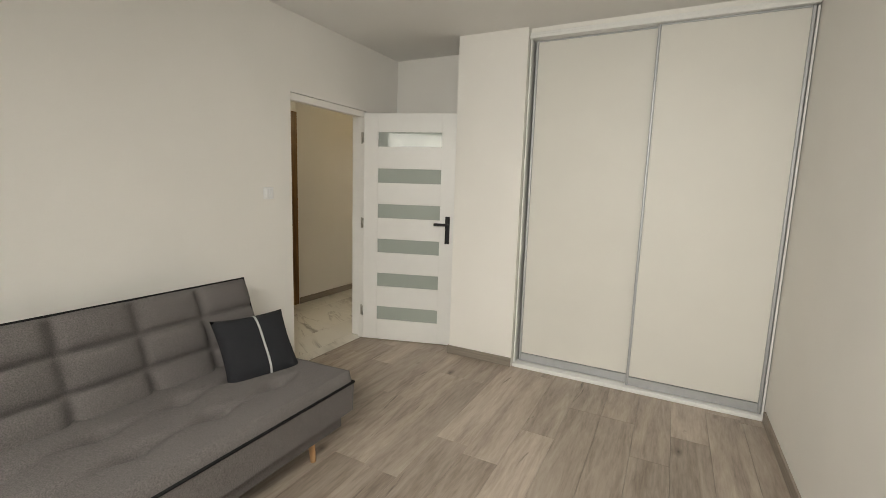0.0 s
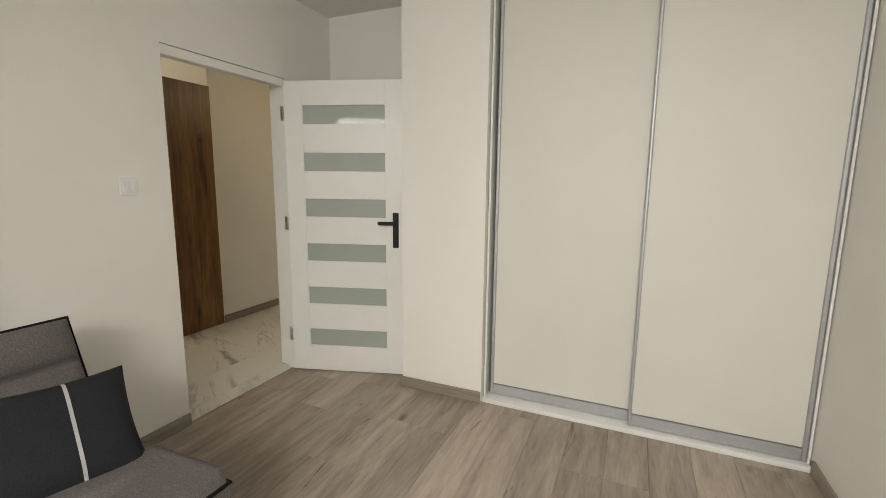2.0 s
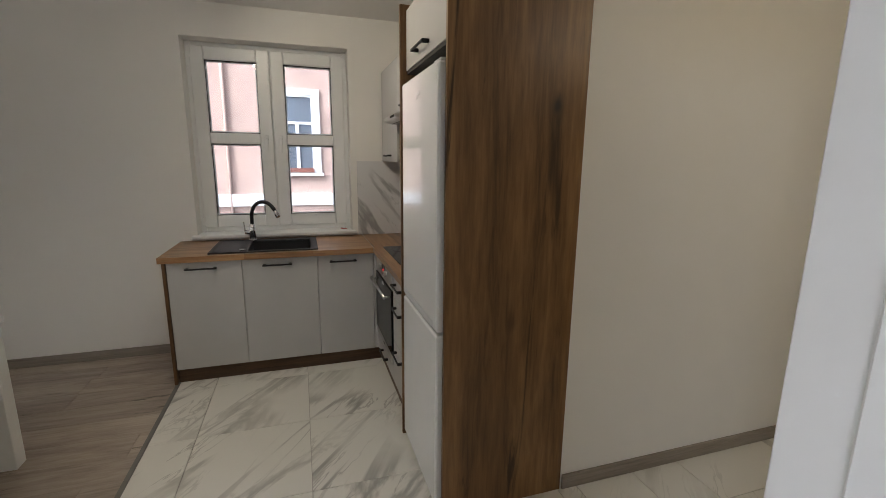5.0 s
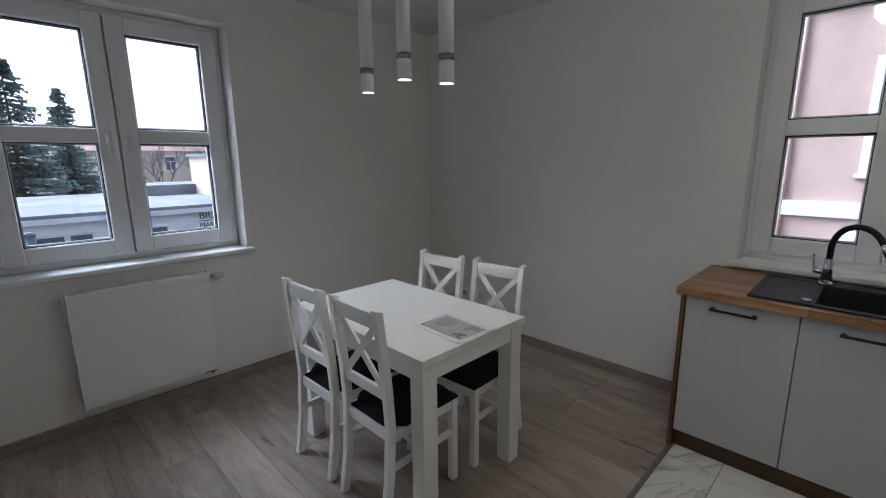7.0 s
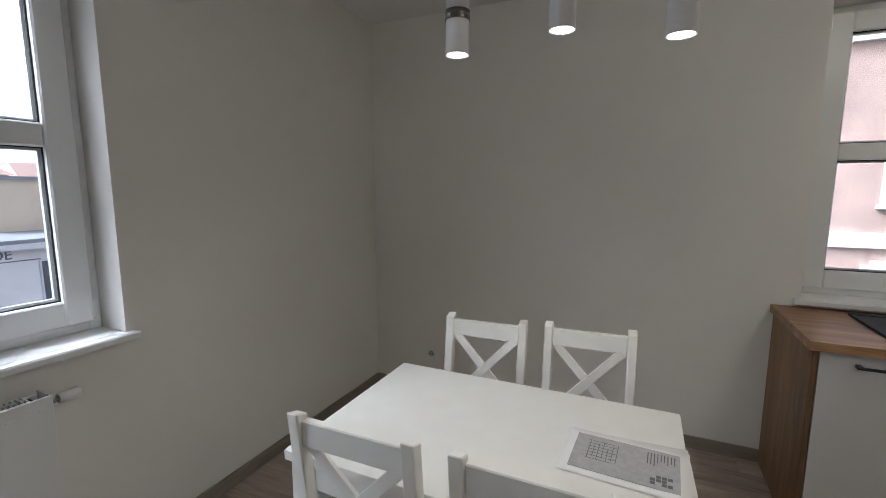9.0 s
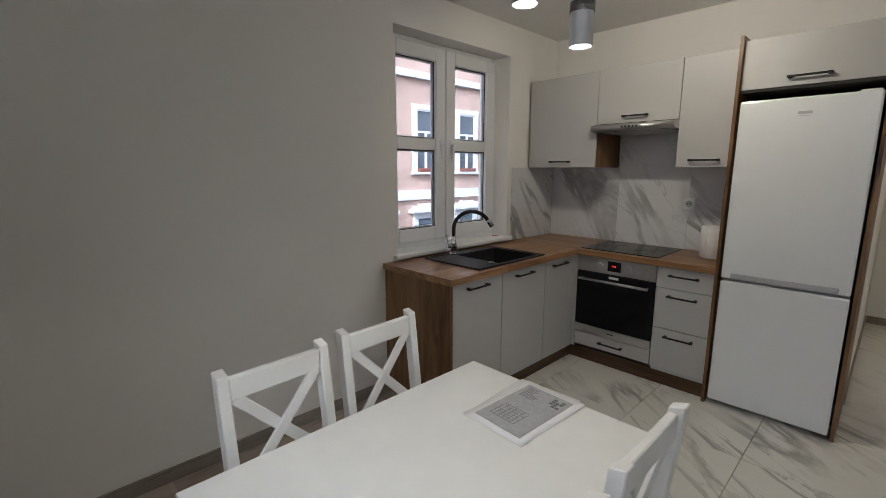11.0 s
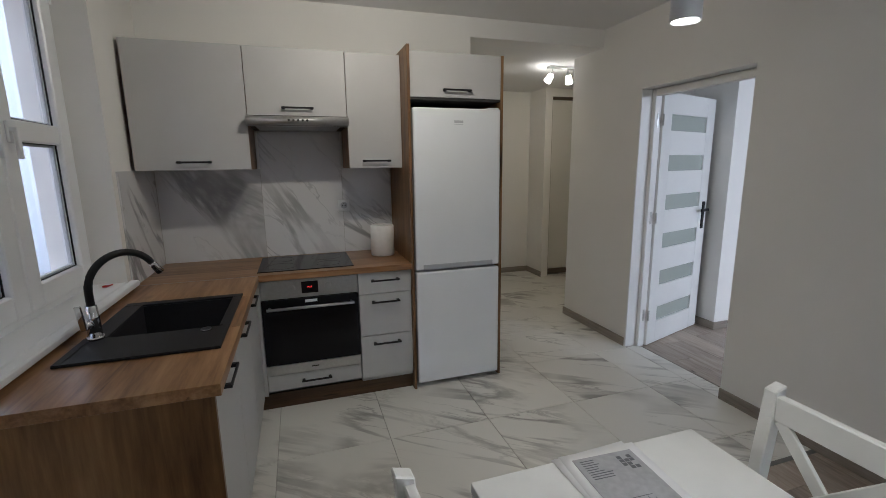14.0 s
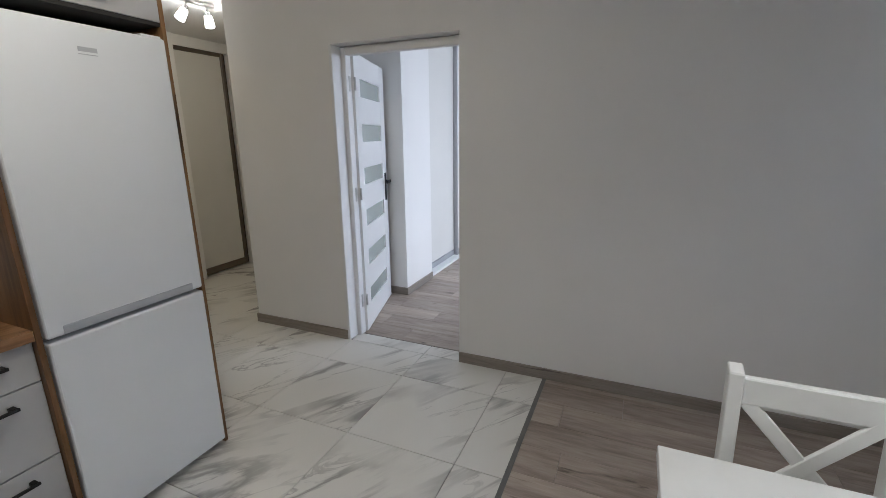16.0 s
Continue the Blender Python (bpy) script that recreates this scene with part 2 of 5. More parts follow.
M = {
    "wall": material("white_wall_paint", (0.82, 0.805, 0.775), 0.75, var=0.018, scale=1.7, bump=0.12, bump_scale=260),
    "ceiling": material("white_ceiling_paint", (0.82, 0.81, 0.79), 0.85, var=0.015, scale=1.2, bump=0.1, bump_scale=260),
    "white": material("white_lacquer", (0.80, 0.80, 0.79), 0.32, var=0.012, scale=9, bump=0.04, bump_scale=90),
    "pvc": material("white_window_plastic", (0.82, 0.83, 0.84), 0.28, var=0.01, scale=5),
    "table": material("white_painted_wood", (0.80, 0.80, 0.77), 0.38, var=0.02, scale=14, bump=0.08, bump_scale=120),
    "front": material("pale_grey_cabinet_front", (0.48, 0.475, 0.47), 0.45, var=0.015, scale=8, bump=0.03),
    "fridge": material("fridge_white_enamel", (0.80, 0.82, 0.84), 0.12, var=0.01, scale=3, coat=0.3),
    "fridge_grey": material("fridge_grey_plastic", (0.45, 0.47, 0.5), 0.4),
    "black": material("black_metal", (0.018, 0.018, 0.02), 0.45, var=0.2, scale=40, bump=0.05),
    "sink": material("black_granite", (0.022, 0.022, 0.025), 0.5, var=0.5, scale=700, bump=0.15, bump_scale=500),
    "glass_black": material("black_glass", (0.008, 0.008, 0.01), 0.05, var=0.05, coat=0.0),
    "steel": material("brushed_steel", (0.55, 0.55, 0.54), 0.3, 1.0, var=0.06, scale=60, bump=0.03, bump_scale=400),
    "chrome": material("chrome", (0.75, 0.76, 0.78), 0.08, 1.0, var=0.02),
    "alu": material("anodised_aluminium", (0.48, 0.49, 0.51), 0.5, 0.6, var=0.03, scale=30),
    "wardrobe": material("cream_wardrobe_panel", (0.70, 0.685, 0.64), 0.5, var=0.015, scale=3),
    "cushion": material("black_seat_fabric", (0.012, 0.012, 0.014), 0.9, var=0.35, scale=300, bump=0.4, bump_scale=600),
    "fabric": material("grey_sofa_fabric", (0.128, 0.117, 0.115), 0.95, var=0.32, scale=210, bump=0.5, bump_scale=700),
    "pillow": material("charcoal_pillow_fabric", (0.021, 0.022, 0.026), 0.9, var=0.3, scale=300, bump=0.5, bump_scale=600),
    "ribbon": material("grey_ribbon", (0.42, 0.42, 0.42), 0.7, bump=0.3),
    "piping": material("black_piping", (0.01, 0.01, 0.011), 0.8),
    "beech": wood("beech_leg", (0.45, 0.25, 0.12), (0.55, 0.33, 0.17), (0.62, 0.4, 0.22), (18, 18, 2)),
    "paper": material("white_paper", (0.82, 0.82, 0.82), 0.8, var=0.02, bump=0.05),
    "print": material("grey_print", (0.40, 0.40, 0.41), 0.8, var=0.1, scale=60),
    "ink": material("dark_print", (0.13, 0.13, 0.14), 0.8),
    "tissue": material("tissue_paper", (0.82, 0.81, 0.79), 0.95, var=0.03, scale=30, bump=0.5, bump_scale=150),
    "grout": material("grey_grout", (0.42, 0.40, 0.37), 0.9, var=0.1, scale=60, bump=0.2),
    "bronze": material("brown_aluminium", (0.17, 0.14, 0.11), 0.35, 0.7),
    "trim_grey": material("grey_floor_trim", (0.17, 0.168, 0.165), 0.45, 0.3, var=0.08, scale=20),
    "radiator": material("white_radiator_enamel", (0.80, 0.81, 0.81), 0.3, var=0.012, scale=5),
    "dark": material("dark_gap", (0.03, 0.028, 0.026), 0.8, var=0.2),
    "oak_x": wood("oak_worktop_long_x", (0.115, 0.052, 0.018), (0.275, 0.145, 0.060), (0.42, 0.25, 0.118), (0.9, 10, 10), 0.33, 3.4, 1.3),
    "oak_y": wood("oak_worktop_long_y", (0.115, 0.052, 0.018), (0.275, 0.145, 0.060), (0.42, 0.25, 0.118), (10, 0.9, 10), 0.33, 3.4, 1.3),
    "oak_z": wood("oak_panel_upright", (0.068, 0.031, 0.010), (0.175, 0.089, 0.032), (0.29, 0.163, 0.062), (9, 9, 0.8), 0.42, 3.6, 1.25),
    # plinth oak, darkened: the shade under the cabinets is in its colour
    "oak_shaded": wood("shaded_oak_plinth", (0.03, 0.014, 0.005), (0.075, 0.038, 0.015), (0.12, 0.064, 0.025), (1.2, 1.2, 20), 0.5),
    "plank": wood("grey_wood_plank", (0.18, 0.143, 0.118), (0.355, 0.295, 0.246), (0.485, 0.42, 0.36), (11, 1.3, 11), 0.46, 3.6, 1.0, 0.14),
    "skirt": wood("grey_wood_skirting", (0.19, 0.16, 0.135), (0.27, 0.235, 0.20), (0.34, 0.30, 0.26), (2.0, 2.0, 40), 0.5, 0, 1.0, 0.05),
    "tile": marble("white_marble_tile", (0.74, 0.725, 0.68), (0.22, 0.21, 0.20), (0, 0, 36), 0.24, 1.15, 0.042),
    "splash": marble("white_marble_splashback", (0.72, 0.72, 0.73), (0.13, 0.13, 0.145), (0, -50, 0), 0.14, 0.9, 0.036, strength=0.66),
    "splash_side": marble("white_marble_splashback_side", (0.72, 0.72, 0.73), (0.13, 0.13, 0.145), (50, 0, 0), 0.14, 0.9, 0.036, (3.0, 0.6, 3.0), 0.66),
    "ring": material("dark_chrome_ring", (0.28, 0.27, 0.26), 0.25, 0.9),
    "pane": clear_glass("window_glass"),
    "frosted": material("frosted_green_glass", (0.39, 0.43, 0.40), 0.07, var=0.03, scale=2, coat=0.6),
    "lamp_on": glow("lit_lamp_glass", (1.0, 0.86, 0.66), 7),
    "red_plastic": material("red_plastic", (0.45, 0.03, 0.03), 0.35),
    "digits": glow("red_digits", (1.0, 0.04, 0.03), 0.5),
}

for key in ("sink", "cushion", "pillow", "piping", "black", "glass_black"):
    M[key].node_tree.nodes["Principled BSDF"].inputs["Specular IOR Level"].default_value = 0.2


# ---- shapes ----
def add_box(bm, lo, hi, bevel=0.0, seg=1):
    made = bmesh.ops.create_cube(bm, size=1.0)["verts"]
    for v in made:
        v.co = Vector([lo[i] + (v.co[i] + 0.5) * (hi[i] - lo[i]) for i in range(3)])
    if bevel:
        edges = {e for v in made for e in v.link_edges}
        bmesh.ops.bevel(bm, geom=list(edges), offset=bevel, segments=seg, affect="EDGES", profile=0.5)


def add_bar(bm, a, b, w, d, side=(0, 1, 0), bevel=0.0):
    """A square bar from a to b, w wide along side and d deep across it."""
    a, b = Vector(a), Vector(b)
    along = (b - a).normalized()
    s = Vector(side)
    s = (s - along * s.dot(along)).normalized()
    n = along.cross(s)
    made = bmesh.ops.create_cube(bm, size=1.0)["verts"]
    for v in made:
        v.co = (a + b) / 2 + along * v.co.z * (b - a).length + s * v.co.x * w + n * v.co.y * d
    if bevel:
        bmesh.ops.bevel(bm, geom=list({e for v in made for e in v.link_edges}), offset=bevel, segments=1, affect="EDGES")


def add_tube(bm, points, r, n=12, r_end=None, caps=True):
    """A round tube along points."""
    pts = [Vector(p) for p in points]
    rings = []
    up = Vector((0.13, 0.37, 0.92))
    for i, p in enumerate(pts):
        t = (pts[min(i + 1, len(pts) - 1)] - pts[max(i - 1, 0)]).normalized()
        u = t.cross(up)
        if u.length < 0.05:
            u = t.cross(Vector((1, 0, 0)))
        u.normalize()
        w = t.cross(u)
        k = i / max(1, len(pts) - 1)
        rr = r if r_end is None else r + (r_end - r) * k
        rings.append([bm.verts.new(p + rr * (math.cos(2 * math.pi * j / n) * u + math.sin(2 * math.pi * j / n) * w)) for j in range(n)])
    for r0, r1 in zip(rings, rings[1:]):
        for j in range(n):
            bm.faces.new((r0[j], r0[(j + 1) % n], r1[(j + 1) % n], r1[j])).smooth = True
    if caps:
        bm.faces.new(rings[0][::-1])
        bm.faces.new(rings[-1])


def finish(name, bm, mat, parent=None, smooth=False):
    me = bpy.data.meshes.new(name)
    bmesh.ops.recalc_face_normals(bm, faces=bm.faces)
    if smooth:
        for f in bm.faces:
            f.smooth = True
    bm.to_mesh(me)
    bm.free()
    me.materials.append(mat if not isinstance(mat, str) else M[mat])
    ob = new(name, me)
    if parent is not None:
        ob.parent = parent
    return ob


def boxes(name, items, mat, parent=None, bevel=0.0, seg=1):
    """Boxes (x0, y0, z0, x1, y1, z1) as one mesh, or, when few and under a parent, as a part each. Under a parent that is not turned, places are the world's."""
    if parent is not None and 1 < len(items) <= 8:
        return [boxes(name, [b], mat, parent, bevel, seg) for b in items][0]
    bm = bmesh.new()
    o = parent.location if parent is not None else Vector((0, 0, 0))
    if parent is not None and parent.parent is not None:
        o = o + parent.parent.location
    for b in items:
        add_box(bm, Vector(b[:3]) - o, Vector(b[3:]) - o, bevel, seg)
    return finish(name, bm, mat, parent)


def tube(name, points, r, mat, parent=None, n=12, r_end=None):
    bm = bmesh.new()
    o = parent.location if parent is not None else Vector((0, 0, 0))
    add_tube(bm, [Vector(p) - o for p in points], r, n, r_end)
    return finish(name, bm, mat, parent)


def thing(name, place, label, category, group=""):
    e = new(name)
    e.location = place
    e.empty_display_size = 0.1
    return tagged(e, label, category, group)


def structure(ob, label="", category=""):
    return tagged(ob, label, category, "", "structure")


def arc(c, r, a0, a1, n, u, v):
    c, u, v = Vector(c), Vector(u), Vector(v)
    return [c + r * (math.cos(a0 + (a1 - a0) * i / n) * u + math.sin(a0 + (a1 - a0) * i / n) * v) for i in range(n + 1)]


# ---- the rooms ----
XW, XP, XB, XE = -5.75, -2.35, -2.20, 0.92      # kitchen's outer wall, both faces of the partition, bedroom's far wall
YS, YB, YN = -0.68, 3.72, 5.95                  # window wall, kitchen's back wall, hall's end
H, HH = 2.60, 2.46                              # ceilings of the rooms and of the hall
T = 0.32                                        # outer walls
D0, D1 = 2.355, 3.245                           # doorway to the bedroom
W1 = (1.865, 3.04, 0.93, 2.365)                   # kitchen window: along y, and heights
W2 = (-3.99, -2.75, 0.93, 2.36)                 # dining window: along x
W3 = (-2.05, -0.85, 0.93, 2.36)                 # bedroom windows
# second bedroom window, unseen, added to even out the daylight
W4 = (-0.45, 0.75, 0.93, 2.36)
YW = 3.33                                       # wardrobe's front
NX0, NX1, NY = -1.335, -0.775, 3.285            # the wall nib beside the wardrobe: its ends and its face
YH = 4.14                                       # hall's wall beside the bedroom


def wall(name, items, label):
    return structure(boxes(name, items, "wall"), label, "wall")


wall("wall_west", [(XW - T, YS - T, -0.1, XW, W1[0], H + 0.2), (XW - T, W1[1], -0.1, XW, YB + 0.25, H + 0.2),
                   (XW - T, W1[0], -0.1, XW, W1[1], W1[2] - 0.03), (XW - T, W1[0], W1[3], XW, W1[1], H + 0.2)], "warm white painted plaster wall round the kitchen window")
wall("wall_south", [(XW, YS - T, -0.1, W2[0], YS, H + 0.2), (W2[1], YS - T, -0.1, W3[0], YS, H + 0.2), (W3[1], YS - T, -0.1, W4[0], YS, H + 0.2), (W4[1], YS - T, -0.1, XE + 0.2, YS, H + 0.2),
                    (W2[0], YS - T, -0.1, W2[1], YS, W2[2] - 0.03), (W2[0], YS - T, W2[3], W2[1], YS, H + 0.2),
                    (W3[0], YS - T, -0.1, W3[1], YS, W3[2] - 0.03), (W3[0], YS - T, W3[3], W3[1], YS, H + 0.2),
                    (W4[0], YS - T, -0.1, W4[1], YS, W4[2] - 0.03), (W4[0], YS - T, W4[3], W4[1], YS, H + 0.2)], "warm white painted plaster window wall")
wall("wall_partition", [(XP, YS, -0.1, XB, D0, H + 0.1), (XP, D1, -0.1, XB, YH, H + 0.1), (XP, D0, 2.06, XB, D1, H + 0.1)], "warm white painted partition with a doorway")
wall("wall_kitchen_back", [(XW, YB, -0.1, -3.55, YB + 0.25, H + 0.1), (-3.75, YB + 0.25, -0.1, -3.55, YN, H + 0.1)], "warm white painted wall behind the kitchen")
wall("wall_beam", [(-3.55, YB, HH, XP, YB + 0.22, H + 0.1)], "white plastered beam over the hall opening")
wall("wall_east", [(XE, YS, -0.1, XE + 0.2, YH, H + 0.1)], "warm white painted bedroom wall")
wall("wall_nib", [(NX0, NY, -0.1, NX1, YH - 0.12, H + 0.1), (XB, YB, -0.1, NX0, YH - 0.12, H + 0.1), (XB, YH - 0.12, -0.1, XE + 0.2, YH, H + 0.1)], "warm white painted bedroom wall beside the wardrobe")
wall("wall_hall_end", [(-3.75, YN, -0.1, -1.80, YN + 0.2, H + 0.1), (-1.80, 5.55, -0.1, -1.70, YN + 0.2, H + 0.1), (-1.80, 6.2, -0.1, 0.6, 6.4, H + 0.1), (0.5, YH, -0.1, 0.7, 6.2, H + 0.1), (-1.02, 5.62, -0.1, 0.5, 5.72, H + 0.1)], "cream painted hall wall")

structure(boxes("ceiling", [(XW, YS, H, XE, YB, H + 0.2), (XB, YB, H, XE, YH, H + 0.2)], "ceiling"), "white painted flat ceiling", "ceiling")
structure(boxes("ceiling_hall", [(-3.55, YB + 0.22, HH, XP, YH, HH + 0.15), (-3.55, YH, HH, 0.5, 6.2, HH + 0.15)], "ceiling"), "white painted lower hall ceiling", "ceiling")

# skirting boards
SK, ST = 0.072, 0.013
for name, b in (
    ("baseboard_west", (XW, YS, 0, XW + ST, 1.76, SK)),
    ("baseboard_south", (XW + ST, YS, 0, XP - ST, YS + ST, SK)),
    ("baseboard_partition", (XP - ST, YS, 0, XP, D0 - 0.0, SK)),
    ("baseboard_partition_end", (XP - ST, D1 + 0.012, 0, XP, YH + ST, SK)),
    ("baseboard_hall_side", (XP, YH, 0, -0.6, YH + ST, SK)),
    ("baseboard_hall_west", (-3.55, YB + 0.02, 0, -3.55 + ST, YN, SK)),
    ("baseboard_hall_end", (-3.55 + ST, YN - ST, 0, -1.80, YN, SK)),
    ("baseboard_hall_return", (-1.80 - ST, 5.55, 0, -1.80, YN - ST, SK)),
    ("baseboard_bedroom_west", (XB, YS, 0, XB + ST, D0, SK)),
    ("baseboard_bedroom_corner", (XB, D1 + 0.07, 0, XB + ST, YB, SK)),
    ("baseboard_bedroom_recess", (XB + ST, YB - ST, 0, NX0 - ST, YB, SK)),
    ("baseboard_nib_side", (NX0 - ST, NY - ST, 0, NX0, YB, SK)),
    ("baseboard_nib", (NX0, NY - ST, 0, NX1 - 0.002, NY, SK)),
    ("baseboard_east", (XE - ST, YS, 0, XE, YW - 0.04, SK)),
):
    structure(boxes(name, [b], "skirt", bevel=0.0015), "grey wood-look skirting board along the wall", "baseboard")


# ---- windows ----
def window(name, span, across, axis, label, outward):
    """A two-sash window in a wall. axis 'x': the opening runs along x. across: the inner face of the wall; outward: which way is out."""
    a0, a1, z0, z1 = span
    e = thing(name, (0, 0, 0), label, "window")
    tagged(e, kind="structure")

    def put(part, items, mat, parent=e, bevel=0.004):
        out = []
        for u0, d0, v0, u1, d1, v1 in items:
            p, q = sorted((across + outward * d0, across + outward * d1))
            out.append((u0, p, v0, u1, q, v1) if axis == "x" else (p, u0, v0, q, u1, v1))
        return boxes(part, out, mat, parent, bevel)
    d = 0.15
    put("frame", [(a0, d, z0, a0 + 0.045, d + 0.07, z1), (a1 - 0.045, d, z0, a1, d + 0.07, z1), (a0 + 0.045, d, z1 - 0.045, a1 - 0.045, d + 0.07, z1), (a0 + 0.045, d, z0, a1 - 0.045, d + 0.07, z0 + 0.05)], "pvc")
    put("sill", [(a0 - 0.035, -0.045, z0 - 0.03, a1 + 0.035, 0.0, z0), (a0, 0.0, z0 - 0.03, a1, d + 0.02, z0)], "pvc", bevel=0.006)
    put("outer_sill", [(a0, d + 0.07, z0 - 0.03, a1, T + 0.05, z0 - 0.005)], "alu")
    mid, rail = (a0 + a1) / 2, z0 + 0.05 + (z1 - z0 - 0.1) * 0.513
    for i, (s0, s1) in enumerate(((a0 + 0.03, mid - 0.004), (mid + 0.004, a1 - 0.03))):
        f = 0.095
        b0, b1 = z0 + 0.035, z1 - 0.03
        put("sash", [(s0, d - 0.018, b0, s0 + f, d + 0.05, b1), (s1 - f, d - 0.018, b0, s1, d + 0.05, b1), (s0 + f, d - 0.018, b0, s1 - f, d + 0.05, b0 + f), (s0 + f, d - 0.018, b1 - f, s1 - f, d + 0.05, b1),
                     (s0 + f, d - 0.012, rail - 0.042, s1 - f, d + 0.045, rail + 0.042)], "pvc", bevel=0.006)
        g = 0.004
        for v0, v1 in ((b0 + f, rail - 0.042), (rail + 0.042, b1 - f)):
            put("seal", [(s0 + f, d + 0.006, v0, s0 + f + g, d + 0.012, v1), (s1 - f - g, d + 0.006, v0, s1 - f, d + 0.012, v1), (s0 + f + g, d + 0.006, v0, s1 - f - g, d + 0.012, v0 + g), (s0 + f + g, d + 0.006, v1 - g, s1 - f - g, d + 0.012, v1)], "black", bevel=0)
            w = 0.012
            put("spacer", [(s0 + f, d + 0.022, v0, s0 + f + w, d + 0.036, v1), (s1 - f - w, d + 0.022, v0, s1 - f, d + 0.036, v1), (s0 + f + w, d + 0.022, v0, s1 - f - w, d + 0.036, v0 + w), (s0 + f + w, d + 0.022, v1 - w, s1 - f - w, d + 0.036, v1)], "fridge_grey", bevel=0)
            pane = put("pane", [(s0 + f - 0.005, d + 0.015, v0 - 0.005, s1 - f + 0.005, d + 0.021, v1 + 0.005)], "pane", bevel=0)
            pane.visible_shadow = False
        hx = s1 - f / 2 if i == 0 else s0 + f / 2
        put("handle", [(hx - 0.013, d - 0.03, rail - 0.05, hx + 0.013, d - 0.018, rail + 0.03), (hx - 0.010, d - 0.055, rail - 0.11, hx + 0.010, d - 0.040, rail + 0.005), (hx - 0.008, d - 0.045, rail - 0.01, hx + 0.008, d - 0.028, rail + 0.006)], "pvc", bevel=0.003)
        hz = s0 if i == 0 else s1
        for zz in (b0 + 0.015, b1 - 0.085):
            put("hinge", [(hz - 0.011, d - 0.024, zz, hz + 0.011, d - 0.008, zz + 0.07)], "pvc", bevel=0.003)
    put("astragal", [(mid - 0.022, d + 0.012, z0 + 0.05, mid + 0.022, d + 0.062, z1 - 0.045)], "pvc")
    return e


window("window_1", W1, XW, "y", "white plastic two-sash kitchen window above the sink", -1)
window("window_2", W2, YS, "x", "white plastic two-sash window above the radiator", -1)
window("window_3", W3, YS, "x", "white plastic two-sash bedroom window", -1)
# unseen window, added as the place of the stronger stand-in lamp
window("added_window", W4, YS, "x", "white plastic two-sash bedroom window", -1)


# ---- bedroom door ----
def door_frame():
    e = thing("door_frame", (XB, D1, 0), "white door frame in the partition doorway", "door frame")
    tagged(e, kind="structure")
    boxes("jamb", [(XB - 0.055, D1 - 0.045, 0, XB + 0.006, D1 + 0.055, 2.055), (XP - 0.006, D1 - 0.012, 0, XB - 0.055, D1 + 0.012, 2.055)], "white", e, 0.004)
    boxes("head", [(XB - 0.055, D0, 2.005, XB + 0.004, D1 - 0.045, 2.055)], "wall", e, 0.003)
    boxes("hinge_plate", [(XB - 0.03, D1 - 0.047, z, XB - 0.014, D1 - 0.044, z + 0.1) for z in (0.22, 1.03, 1.78)], "steel", e, 0.0005)


def bedroom_door():
    L, TH, HT = 0.83, 0.04, 2.03
    e = thing("interior_door", (-2.185, 3.185, 0.008), "white interior door standing open, six frosted glass strips, black handle", "door")
    e.rotation_euler = (0, 0, radians(17.3))
    zc = [0.25 + 0.312 * k for k in range(6)]
    gx0, gx1, gh = 0.128, 0.695, 0.062
    b = bmesh.new()
    add_box(b, (0, 0, 0), (gx0, TH, HT), 0.002)
    add_box(b, (gx1, 0, 0), (L, TH, HT), 0.002)
    last = 0.0
    for z in zc:
        add_box(b, (gx0, 0.001, last), (gx1, TH - 0.001, z - gh), 0.001)
        last = z + gh
    add_box(b, (gx0, 0.001, last), (gx1, TH - 0.001, HT), 0.001)
    finish("leaf", b, "white", e)
    for z in zc:
        b = bmesh.new()
        add_box(b, (gx0, 0.012, z - gh), (gx1, TH - 0.012, z + gh))
        finish("glass_strip", b, "frosted", e)
    for s, y in ((-1, 0.0), (1, TH)):
        b = bmesh.new()
        add_box(b, (0.745, min(y, y + s * 0.008), 0.92), (0.785, max(y, y + s * 0.008), 1.16), 0.002)
        add_tube(b, [(0.765, y, 1.09), (0.765, y + s * 0.045, 1.09)], 0.009)
        add_box(b, (0.65, min(y + s * 0.036, y + s * 0.052), 1.078), (0.775, max(y + s * 0.036, y + s * 0.052), 1.102), 0.003)
        add_tube(b, [(0.765, y, 0.985), (0.765, y + s * 0.011, 0.985)], 0.009)
        finish("handle", b, "black", e)
    b = bmesh.new()
    add_box(b, (L - 0.0005, 0.01, 0.95), (L + 0.001, 0.03, 1.13))
    finish("lock_plate", b, "steel", e)
    for z in (0.22, 1.03, 1.78):
        b = bmesh.new()
        add_tube(b, [(-0.008, -0.006, z), (-0.008, -0.006, z + 0.085)], 0.0075)
        finish("hinge", b, "steel", e)


door_frame()
bedroom_door()


